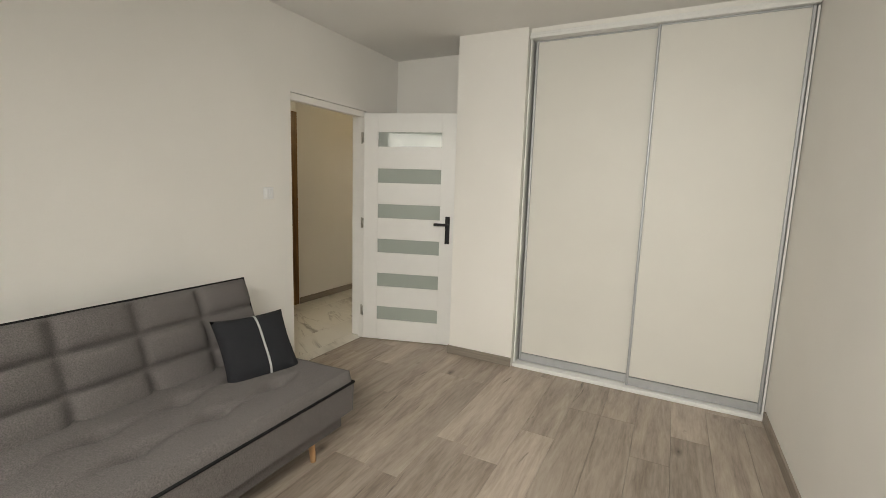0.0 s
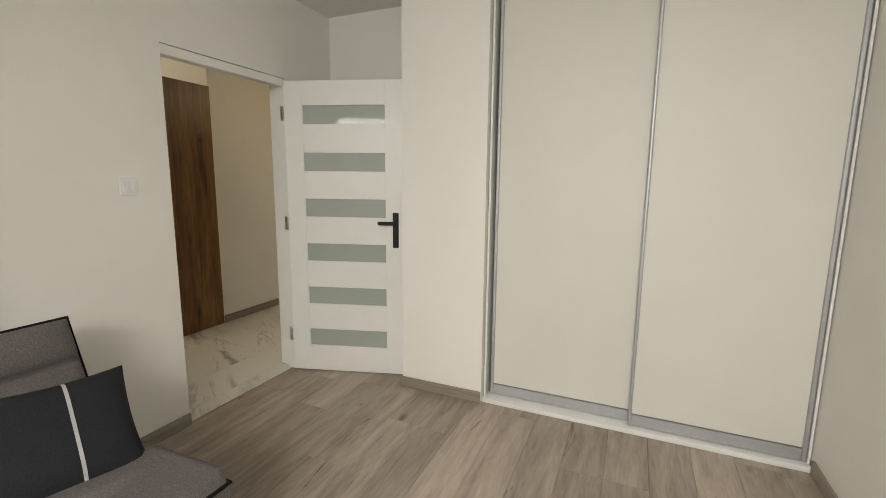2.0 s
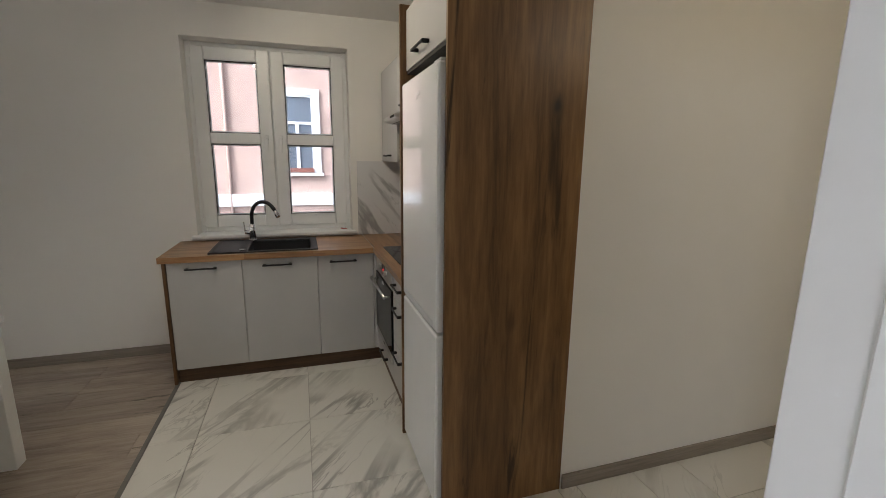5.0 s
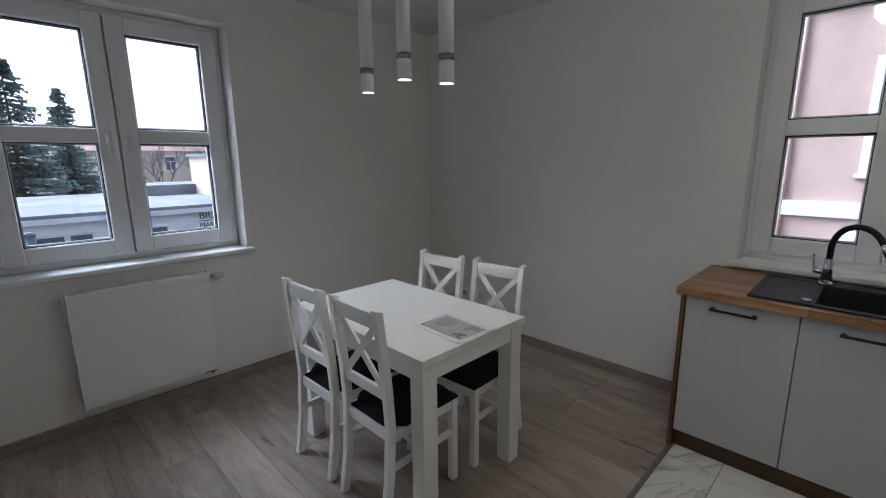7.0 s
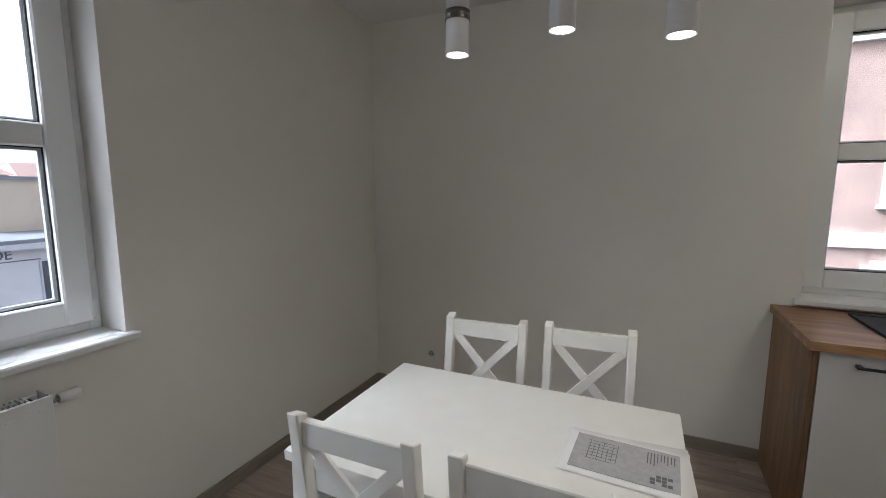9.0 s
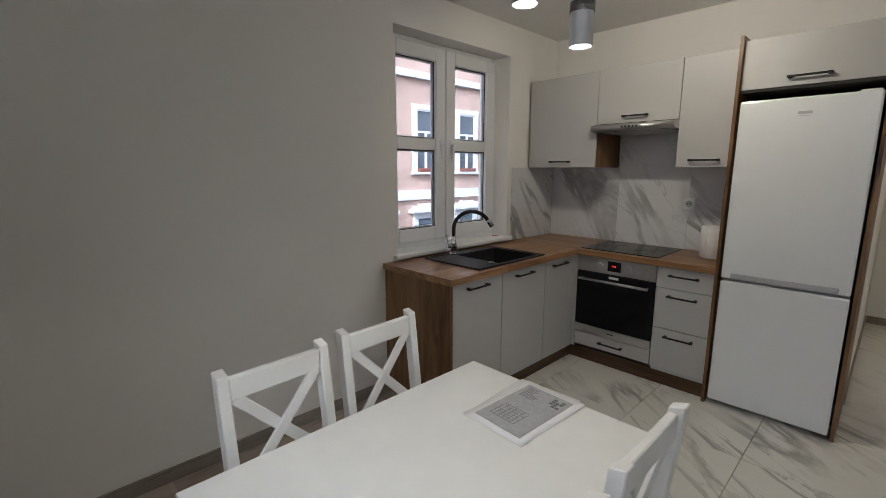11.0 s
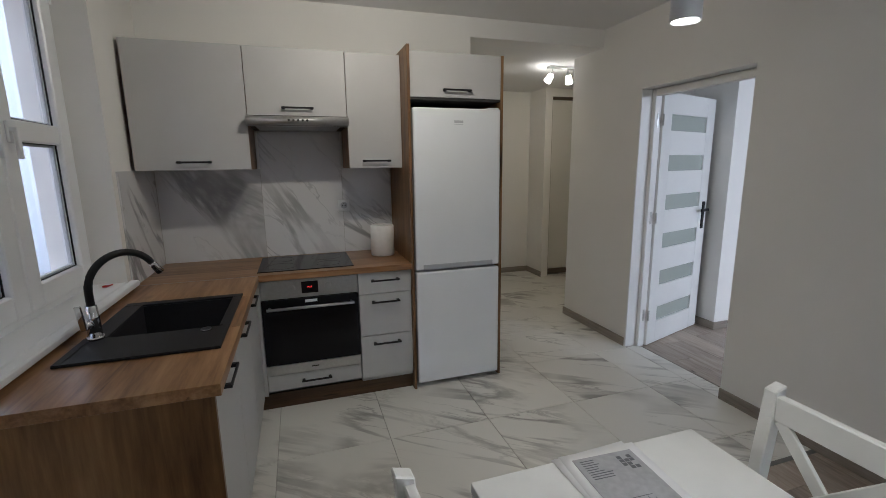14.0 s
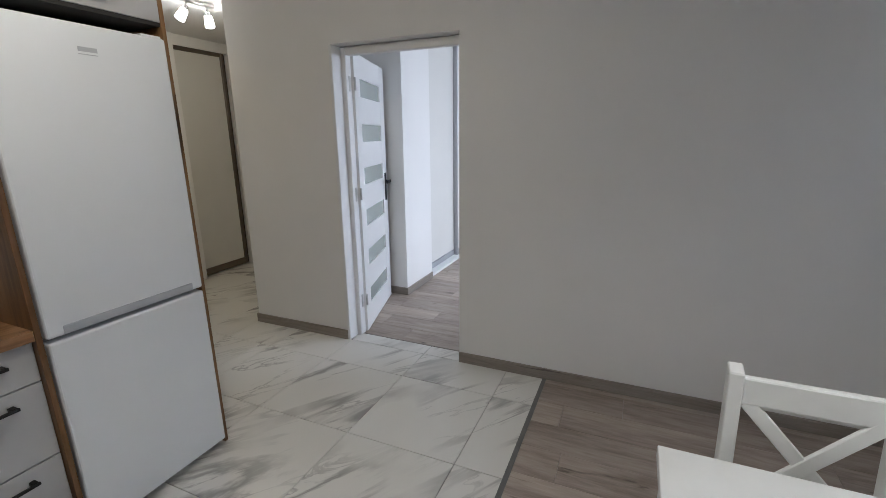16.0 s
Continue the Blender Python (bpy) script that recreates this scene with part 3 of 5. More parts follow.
# ---- wardrobes ----
def sliding_wardrobe():
    e = thing("sliding_wardrobe", (NX1, YW, 0), "built-in wardrobe with two cream sliding doors in silver profiles", "wardrobe")
    x0, x1, top = NX1 + 0.005, XE - 0.005, 2.565
    boxes("track", [(x0, YW - 0.035, 0, x1, YW + 0.08, 0.028)], "white", e, 0.002)
    boxes("top_track", [(x0, YW - 0.025, top - 0.042, x1, YW + 0.085, top - 0.018), (x0, YW - 0.014, top - 0.018, x1, YW + 0.085, top)], "white", e, 0.003)
    boxes("frame", [(x0, YW - 0.002, 0.028, x0 + 0.012, YW + 0.1, top - 0.042), (x1 - 0.012, YW - 0.004, 0.028, x1, YW + 0.1, top - 0.05)], "white", e, 0.002)
    boxes("fascia", [(x0, YW, top, x1, YW + 0.06, H)], "wall", e)
    # near-black sheet close behind the doors, in place of the shade inside
    boxes("back", [(x0, YW + 0.12, 0.0, x1, YW + 0.135, top)], "dark", e)
    for a, b, y in ((x0 + 0.03, 0.108, YW + 0.048), (0.083, x1 - 0.016, YW + 0.008)):
        d = boxes("sliding_door", [(a + 0.014, y + 0.008, 0.10, b - 0.014, y + 0.02, 2.518)], "wardrobe", e)
        boxes("stile", [(a, y - 0.010, 0.032, a + 0.018, y + 0.030, 2.52), (b - 0.018, y - 0.010, 0.032, b, y + 0.030, 2.52)], "alu", d, 0.006, 2)
        boxes("rail", [(a + 0.018, y, 0.034, b - 0.018, y + 0.026, 0.095), (a + 0.018, y, 2.512, b - 0.018, y + 0.026, 2.522)], "alu", d, 0.002)


def hall_wardrobe():
    e = thing("hall_wardrobe", (-1.70, 5.60, 0), "hall wardrobe with a cream sliding door in brown profiles", "wardrobe")
    d = boxes("sliding_door", [(-1.67, 5.608, 0.09, -1.13, 5.62, 2.32)], "wardrobe", e)
    boxes("stile", [(-1.70, 5.59, 0.02, -1.67, 5.63, 2.36), (-1.13, 5.585, 0.02, -1.095, 5.63, 2.36)], "bronze", d, 0.003)
    boxes("rail", [(-1.67, 5.592, 0.02, -1.13, 5.625, 0.09), (-1.67, 5.592, 2.32, -1.13, 5.625, 2.36)], "bronze", d, 0.002)
    boxes("fascia", [(-1.70, 5.58, 2.36, -1.02, 5.66, 2.46)], "wall", e)
    # near-black sheet: the dark of the interior put into its colour
    boxes("back", [(-1.70, 5.66, 0, -1.02, 5.68, 2.36)], "dark", e)


sliding_wardrobe()
hall_wardrobe()


# ---- kitchen ----
def pull(name, a, b, out, parent):
    """A black bow handle between a and b that stands out by the vector out."""
    a, b, out = Vector(a), Vector(b), Vector(out)
    bm = bmesh.new()
    o = parent.location
    side = out.normalized()
    up = (b - a).normalized().cross(side)
    add_bar(bm, a + out - o, b + out - o, 0.011, 0.008, up, 0.0015)
    for p in (a, b):
        q = p + (0.012 if p == a else -0.012) * (b - a).normalized()
        add_bar(bm, q - o, q + out * 1.0 - o, 0.014, 0.018, up, 0.002)
    return finish(name, bm, "black", parent)


FX, FY = -5.15, 3.145          # cabinet fronts of the sink run and of the oven run
CT0, CT1 = 0.847, 0.885        # worktop


def base_cabinets():
    bounds = [1.785, 2.235, 2.725, 3.12]
    for y0, y1 in zip(bounds, bounds[1:]):
        e = thing("base_cabinet", (XW, y0, 0), "pale grey base cabinet with a black bow handle under the worktop", "cabinet", "sink run cabinets")
        boxes("body", [(XW + 0.01, y0 + 0.001, 0.10, FX - 0.02, y1 - 0.001, 0.66), (FX - 0.06, y0 + 0.001, 0.66, FX - 0.02, y1 - 0.001, CT0)], "front", e)
        boxes("door", [(FX - 0.018, y0 + 0.002, 0.105, FX, y1 - 0.002, CT0 - 0.006)], "front", e, 0.0015)
        c = (y0 + y1) / 2 - 0.02
        pull("handle", (FX, c - 0.095, 0.80), (FX, c + 0.095, 0.80), (0.028, 0, 0), e)
    e = thing("cabinet_end_panel", (XW, 1.76, 0), "oak-look end panel of the kitchen run, standing on the floor", "panel")
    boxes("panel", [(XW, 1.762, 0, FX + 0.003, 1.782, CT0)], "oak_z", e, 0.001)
    e = thing("kitchen_plinth", (XW, 1.79, 0), "oak-look plinth under the kitchen cabinets, darkened for their shade", "plinth")
    boxes("board", [(FX - 0.05, 1.783, 0, FX - 0.035, FY + 0.05, 0.10), (FX - 0.035, FY + 0.035, 0, -4.197, FY + 0.05, 0.10)], "oak_shaded", e)
    e = thing("corner_filler", (FX, FY, 0), "pale grey filler strip in the kitchen corner", "panel")
    boxes("strip", [(FX - 0.02, 3.122, 0.105, FX - 0.002, FY + 0.02, CT0), (FX, FY + 0.002, 0.105, -5.128, FY + 0.02, CT0)], "front", e)
    e = thing("drawer_unit", (-4.545, FY, 0), "pale grey unit with three drawers and black bow handles", "cabinet")
    boxes("body", [(-4.543, FY + 0.02, 0.10, -4.199, YB - 0.02, CT0)], "front", e)
    for z0, z1 in ((0.132, 0.415), (0.419, 0.698), (0.702, 0.841)):
        boxes("drawer_front", [(-4.543, FY, z0, -4.199, FY + 0.018, z1)], "front", e, 0.0015)
        pull("handle", (-4.465, FY, z1 - 0.05), (-4.28, FY, z1 - 0.05), (0, -0.028, 0), e)


def worktop():
    e = thing("worktop", (XW, 1.745, CT0), "oak-look laminate worktop in an L on the cabinets", "worktop")
    xf, yf = -5.125, 3.12
    sx0, sx1, sy0, sy1 = -5.60, -5.185, 2.255, 2.70      # the basin's hole
    boxes("sink_run", [(XW + 0.001, 1.745, CT0, xf, sy0, CT1), (XW + 0.001, sy0, CT0, sx0, sy1, CT1), (sx1, sy0, CT0, xf, sy1, CT1), (XW + 0.001, sy1, CT0, xf, yf, CT1)], "oak_y", e, 0.0008)
    boxes("oven_run", [(XW + 0.001, yf + 0.003, CT0, -4.197, YB - 0.001, CT1)], "oak_x", e, 0.0015)
    boxes("joint_strip", [(XW + 0.001, yf, CT0, xf, yf + 0.003, CT1 + 0.001)], "alu", e)


def sink():
    e = thing("kitchen_sink", (-5.43, 2.41, CT1), "black granite sink with a drainer, set into the worktop", "sink")
    x0, x1, y0, y1 = -5.66, -5.165, 2.03, 2.735
    bx0, bx1, by0, by1 = -5.585, -5.205, 2.27, 2.685
    t = CT1 + 0.009
    boxes("rim", [(x0, y0, CT1, x1, by0, t - 0.002), (x0, by1, CT1, x1, y1, t), (x0, by0, CT1, bx0, by1, t), (bx1, by0, CT1, x1, by1, t)], "sink", e, 0.003, 2)
    boxes("drainer_edge", [(x0, y0, t - 0.002, x0 + 0.025, by0, t + 0.002), (x1 - 0.025, y0, t - 0.002, x1, by0, t + 0.002), (x0 + 0.025, y0, t - 0.002, x1 - 0.025, y0 + 0.025, t + 0.002)], "sink", e, 0.0015)
    boxes("basin", [(bx0, by0, 0.70, bx1, by1, 0.71), (bx0 - 0.008, by0, 0.70, bx0, by1, CT1), (bx1, by0, 0.70, bx1 + 0.008, by1, CT1), (bx0, by0 - 0.008, 0.70, bx1, by0, CT1), (bx0, by1, 0.70, bx1, by1 + 0.008, CT1)], "sink", e)
    tube("drain", [(-5.40, 2.48, 0.709), (-5.40, 2.48, 0.713)], 0.045, "chrome", e, 20)
    tube("overflow_cap", [(-5.245, 2.235, t - 0.002), (-5.245, 2.235, t + 0.004)], 0.02, "chrome", e, 16)


def faucet():
    x, y, z = -5.62, 2.27, CT1 + 0.007
    e = thing("kitchen_faucet", (x, y, z), "chrome kitchen faucet with a black bendable spout on the sink", "faucet")
    tube("base", [(x, y, z), (x, y, z + 0.012)], 0.027, "chrome", e, 20)
    tube("body", [(x, y, z + 0.012), (x, y, z + 0.085), (x, y, z + 0.13)], 0.024, "chrome", e, 24, 0.018)
    tube("lever_socket", [(x, y, z + 0.06), (x - 0.012, y - 0.05, z + 0.066)], 0.016, "chrome", e, 14)
    bm = bmesh.new()
    add_bar(bm, (-0.012, -0.05, 0.05), (-0.016, -0.062, 0.145), 0.022, 0.009, (1, 0, 0), 0.003)
    finish("lever", bm, "chrome", e)
    r, top = 0.128, z + 0.182
    u = Vector((0.67, 0.74, 0)).normalized()
    c = Vector((x, y, top)) + u * r
    bend = [Vector((x, y, z + 0.13)), Vector((x, y, z + 0.18))] + arc(c, r, math.pi, math.pi * 0.17, 18, u, (0, 0, 0.95))
    tube("spout", bend, 0.0135, "black", e, 14)
    tip = bend[-1]
    way = (bend[-1] - bend[-2]).normalized()
    tube("nozzle", [tip, tip + way * 0.012, tip + way * 0.055], 0.0135, "chrome", e, 14, 0.017)


def oven():
    x0, x1 = -5.124, -4.549
    e = thing("built_in_oven", (x0, FY, 0.24), "built-in steel oven with a black glass door and red clock", "oven")
    boxes("body", [(x0, FY + 0.02, 0.24, x1, YB - 0.06, CT0 - 0.002)], "dark", e)
    boxes("control_panel", [(x0, FY - 0.006, 0.727, x1, FY + 0.02, CT0 - 0.006)], "steel", e, 0.002)
    boxes("door_glass", [(x0, FY - 0.012, 0.305, x1, FY + 0.018, 0.722)], "glass_black", e, 0.003)
    boxes("lower_strip", [(x0, FY - 0.008, 0.24, x1, FY + 0.018, 0.302)], "steel", e, 0.002)
    boxes("strip_mark", [(-4.86, FY - 0.0095, 0.268, -4.815, FY - 0.0075, 0.275)], "dark", e)
    boxes("door_mark", [(-4.872, FY - 0.0135, 0.695, -4.80, FY - 0.0115, 0.712)], "fridge", e)
    bm = bmesh.new()
    add_tube(bm, [(0.03, -0.05, 0.435), (0.545, -0.05, 0.435)], 0.009)
    for q in (0.045, 0.53):
        add_tube(bm, [(q, -0.012, 0.435), (q, -0.05, 0.435)], 0.007)
    finish("handle", bm, "steel", e)
    boxes("display", [(-4.888, FY - 0.0085, 0.752, -4.790, FY - 0.0055, 0.825)], "glass_black", e)
    fc = bpy.data.curves.new("clock_digits", "FONT")
    fc.body, fc.size, fc.align_x, fc.extrude = "9:10", 0.016, "CENTER", 0.0006
    fc.materials.append(M["digits"])
    d = new("digits", fc)
    d.parent = e
    d.matrix_basis = pose(-4.84 - x0, -0.0095, 0.785 - 0.24, 90)
    for q in (-4.945, -4.732):
        tube("knob", [(q, FY - 0.006, 0.79), (q, FY - 0.022, 0.79)], 0.021, "steel", e, 24, 0.018)
    e = thing("oven_drawer", (x0, FY, 0.13), "pale grey drawer under the oven with a black handle", "cabinet")
    boxes("drawer_front", [(x0, FY, 0.132, x1, FY + 0.018, 0.236)], "front", e, 0.0015)
    pull("handle", (-4.925, FY, 0.185), (-4.74, FY, 0.185), (0, -0.028, 0), e)
    e = thing("ceramic_hob", (-5.13, 3.2, CT1), "black glass ceramic hob flush on the worktop", "hob")
    boxes("plate", [(-5.135, 3.19, CT1, -4.56, 3.66, CT1 + 0.006)], "glass_black", e, 0.002)
    for cx, cy, r in ((-5.0, 3.32, 0.09), (-4.71, 3.32, 0.075), (-5.0, 3.54, 0.075), (-4.71, 3.54, 0.1)):
        rings = bmesh.new()
        add_tube(rings, [Vector(p) - e.location for p in arc((cx, cy, CT1 + 0.006), r, 0, 2 * math.pi, 32, (1, 0, 0), (0, 1, 0))], 0.0007, 4, caps=False)
        finish("heat_ring", rings, "dark", e)


def upper_cabinets():
    y0, yb, zt = 3.30, YB - 0.002, 2.20
    for x0, x1, z0, hx in ((-5.725, -5.122, 1.50, -5.42), (-5.12, -4.545, 1.815, -4.835), (-4.543, -4.199, 1.50, -4.37)):
        e = thing("wall_cabinet", (x0, yb, z0), "pale grey wall cabinet with a black bow handle", "cabinet", "wall cabinets")
        boxes("body", [(x0 + 0.016, y0 + 0.019, z0 + 0.001, x1 - 0.016, yb, zt - 0.001)], "front", e)
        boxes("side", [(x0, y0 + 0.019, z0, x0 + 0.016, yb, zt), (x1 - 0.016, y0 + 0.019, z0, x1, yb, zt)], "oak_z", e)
        boxes("door", [(x0 + 0.001, y0, z0, x1 - 0.001, y0 + 0.018, zt)], "front", e, 0.0015)
        pull("handle", (hx - 0.092, y0, z0 + 0.045), (hx + 0.092, y0, z0 + 0.045), (0, -0.028, 0), e)
    e = thing("cooker_hood", (-5.12, 3.2, 1.755), "slim brushed steel cooker hood under the wall cabinet", "hood")
    boxes("body", [(-5.118, 3.26, 1.755, -4.547, YB - 0.03, 1.812)], "dark", e, 0.002)
    bm = bmesh.new()
    n = 10
    prof = [(3.30, 1.812)] + [(3.225 + 0.035 * (1 - math.cos(a)), 1.782 + 0.026 * math.sin(a)) for a in [math.pi * (0.5 - i / n) for i in range(n + 1)]] + [(3.30, 1.752)]
    prof = [(y if i in (0, len(prof) - 1) else 3.26 - 0.05 * math.cos(math.pi * (0.5 - (i - 1) / n)), z) for i, (y, z) in enumerate(prof)]
    ends = []
    for x in (-5.125, -4.542):
        ends.append([bm.verts.new(Vector((x, y, z)) - e.location) for y, z in prof])
    for i in range(len(prof) - 1):
        bm.faces.new((ends[0][i], ends[0][i + 1], ends[1][i + 1], ends[1][i])).smooth = True
    bm.faces.new(ends[0]), bm.faces.new(ends[1][::-1])
    bm.faces.new((ends[0][0], ends[1][0], ends[1][-1], ends[0][-1]))
    finish("front_bar", bm, "steel", e)
    for i in range(5):
        tube("button", [(-4.89 + 0.026 * i, 3.212, 1.782), (-4.89 + 0.026 * i, 3.206, 1.782)], 0.007, "dark", e, 10)
    boxes("filter", [(-5.08, 3.30, 1.751, -4.59, 3.66, 1.7545)], "alu", e)


def fridge_niche():
    e = thing("fridge_housing", (-4.197, 3.15, 0), "oak-look tall panels round the fridge with a cabinet on top", "cabinet")
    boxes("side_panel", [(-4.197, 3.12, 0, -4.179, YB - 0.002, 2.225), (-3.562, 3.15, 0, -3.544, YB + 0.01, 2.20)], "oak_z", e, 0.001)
    boxes("body", [(-4.178, 3.17, 1.93, -3.563, YB - 0.004, 2.19)], "front", e)
    # near-black instead of oak: paints the shadow in the gap over the fridge
    boxes("shadow_board", [(-4.178, 3.155, 1.915, -3.563, YB - 0.004, 1.93)], "dark", e)
    boxes("door", [(-4.177, 3.15, 1.93, -3.564, 3.169, 2.198)], "front", e, 0.0015)
    pull("handle", (-3.965, 3.15, 1.975), (-3.775, 3.15, 1.975), (0, -0.028, 0), e)
    # near-black sheet that stands for the shade in the niche
    boxes("back", [(-4.178, YB - 0.02, 0, -3.563, YB - 0.005, 1.91)], "dark", e)
    e = thing("fridge_freezer", (-4.165, 3.12, 0), "tall white two-door fridge freezer with a grey grip strip", "fridge")
    x0, x1, y0 = -4.166, -3.572, 3.125
    boxes("body", [(x0 + 0.006, y0 + 0.062, 0.03, x1 - 0.006, YB - 0.03, 1.855)], "fridge", e, 0.006, 2)
    boxes("seal", [(x0 + 0.012, y0 + 0.05, 0.05, x1 - 0.012, y0 + 0.064, 1.85)], "fridge_grey", e)
    boxes("upper_door", [(x0, y0, 0.832, x1, y0 + 0.054, 1.866)], "fridge", e, 0.011, 3)
    boxes("lower_door", [(x0, y0, 0.035, x1, y0 + 0.054, 0.818)], "fridge", e, 0.011, 3)
    boxes("grip", [(x0 + 0.05, y0 - 0.003, 0.836, x1 - 0.05, y0 + 0.02, 0.868)], "fridge_grey", e, 0.004, 2)
    boxes("badge", [(-3.895, y0 - 0.0015, 1.775, -3.835, y0 + 0.001, 1.790), (-3.895, y0 - 0.0015, 1.765, -3.835, y0 + 0.001, 1.7675)], "fridge_grey", e)
    boxes("hinge_cap", [(x1 - 0.09, y0 + 0.01, 1.855, x1 - 0.01, y0 + 0.1, 1.874)], "fridge", e, 0.003)
    for x in (x0 + 0.05, x1 - 0.05):
        tube("foot", [(x, y0 + 0.1, 0), (x, y0 + 0.1, 0.035)], 0.018, "black", e)


def socket(name, place, axis, label):
    """A white socket or switch plate; axis: the way it faces."""
    e = thing(name, place, label, "socket")
    q = Vector(axis).to_track_quat("Z", "Y").to_matrix().to_4x4()
    e.matrix_basis = Matrix.Translation(place) @ q
    bm = bmesh.new()
    add_box(bm, (-0.041, -0.041, 0), (0.041, 0.041, 0.009), 0.004, 2)
    finish("plate", bm, "pvc", e)
    return e


def wall_socket(place, axis, label):
    e = socket("wall_socket", place, axis, label)
    bm = bmesh.new()
    add_tube(bm, [(0, 0, 0.0085), (0, 0, 0.012)], 0.024, 24)
    # raised disc in grey: its colour paints the shade of the socket's recess
    finish("ring", bm, "fridge_grey", e)
    bm = bmesh.new()
    for x in (-0.0095, 0.0095):
        add_tube(bm, [(x, 0, 0.0118), (x, 0, 0.0128)], 0.005, 10)
    add_tube(bm, [(0, 0.014, 0.0118), (0, 0.014, 0.0168)], 0.0028, 8)
    finish("contacts", bm, "dark", e)


def light_switch(place, axis):
    e = socket("light_switch", place, axis, "white double rocker light switch on the wall")
    for x0, x1 in ((-0.027, -0.001), (0.001, 0.027)):
        bm = bmesh.new()
        add_box(bm, (x0, -0.027, 0.008), (x1, 0.027, 0.014), 0.002)
        finish("rocker", bm, "pvc", e)


def paper_roll():
    p = Vector((-4.315, 3.50, CT1))
    e = thing("kitchen_roll", p, "white roll of kitchen paper standing on the worktop", "paper roll")
    bm = bmesh.new()
    n, hgt, r, ri = 40, 0.215, 0.082, 0.02
    rings = []
    for rr, z in ((ri, 0.003), (r - 0.004, 0.0), (r, 0.004), (r + 0.0015, hgt * 0.5), (r, hgt - 0.004), (r - 0.005, hgt), (ri, hgt - 0.002), (ri, 0.003)):
        rings.append([bm.verts.new((rr * math.cos(2 * math.pi * j / n), rr * math.sin(2 * math.pi * j / n), z)) for j in range(n)])
    for a, b in zip(rings, rings[1:]):
        for j in range(n):
            bm.faces.new((a[j], a[(j + 1) % n], b[(j + 1) % n], b[j])).smooth = True
    finish("roll", bm, "tissue", e)
    boxes("loose_edge", [(p.x - 0.03, p.y - r - 0.003, CT1, p.x - 0.028, p.y - r + 0.012, CT1 + hgt)], "tissue", e)


def sill_clip():
    x, y, z = -5.82, 2.97, W1[2]
    e = thing("red_clip", (x, y, z), "small red plastic clip lying on the white window sill", "clip")
    bm = bmesh.new()
    add_tube(bm, arc((0.0, -0.012, 0.004), 0.012, 0.4, 5.6, 12, (1, 0, 0), (0, 0.7, 0)), 0.0035, 8)
    add_tube(bm, [(0.012, -0.008, 0.004), (0.02, 0.012, 0.005), (0.016, 0.03, 0.003)], 0.003, 8)
    finish("loop", bm, "red_plastic", e)


base_cabinets()
sill_clip()
worktop()
sink()
faucet()
oven()
upper_cabinets()
fridge_niche()
wall_socket((-4.555, YB - 0.012, 1.232), (0, -1, 0), "white wall socket on the marble splashback")
wall_socket((XW, -0.22, 0.30), (1, 0, 0), "white wall socket low on the dining wall")
light_switch((XB, 2.14, 1.345), (1, 0, 0))
paper_roll()


# ---- dining corner ----
def table():
    x0, x1, y0, y1, t = -4.522, -3.846, 0.248, 1.26, 0.765
    e = thing("dining_table", ((x0 + x1) / 2, (y0 + y1) / 2, 0), "white rectangular wooden dining table with square legs", "table")
    boxes("top", [(x0, y0, t - 0.03, x1, y1, t)], "table", e, 0.003, 2)
    i = 0.012
    L = 0.078
    boxes("apron", [(x0 + i + L, y0 + 0.02, t - 0.11, x1 - i - L, y0 + 0.04, t - 0.03), (x0 + i + L, y1 - 0.04, t - 0.11, x1 - i - L, y1 - 0.02, t - 0.03),
                    (x0 + 0.02, y0 + i + L, t - 0.11, x0 + 0.04, y1 - i - L, t - 0.03), (x1 - 0.04, y0 + i + L, t - 0.11, x1 - 0.02, y1 - i - L, t - 0.03)], "table", e, 0.001)
    for x in (x0 + i, x1 - i - L):
        for y in (y0 + i, y1 - i - L):
            boxes("leg", [(x, y, 0.0, x + L, y + L, t - 0.03)], "table", e, 0.003)


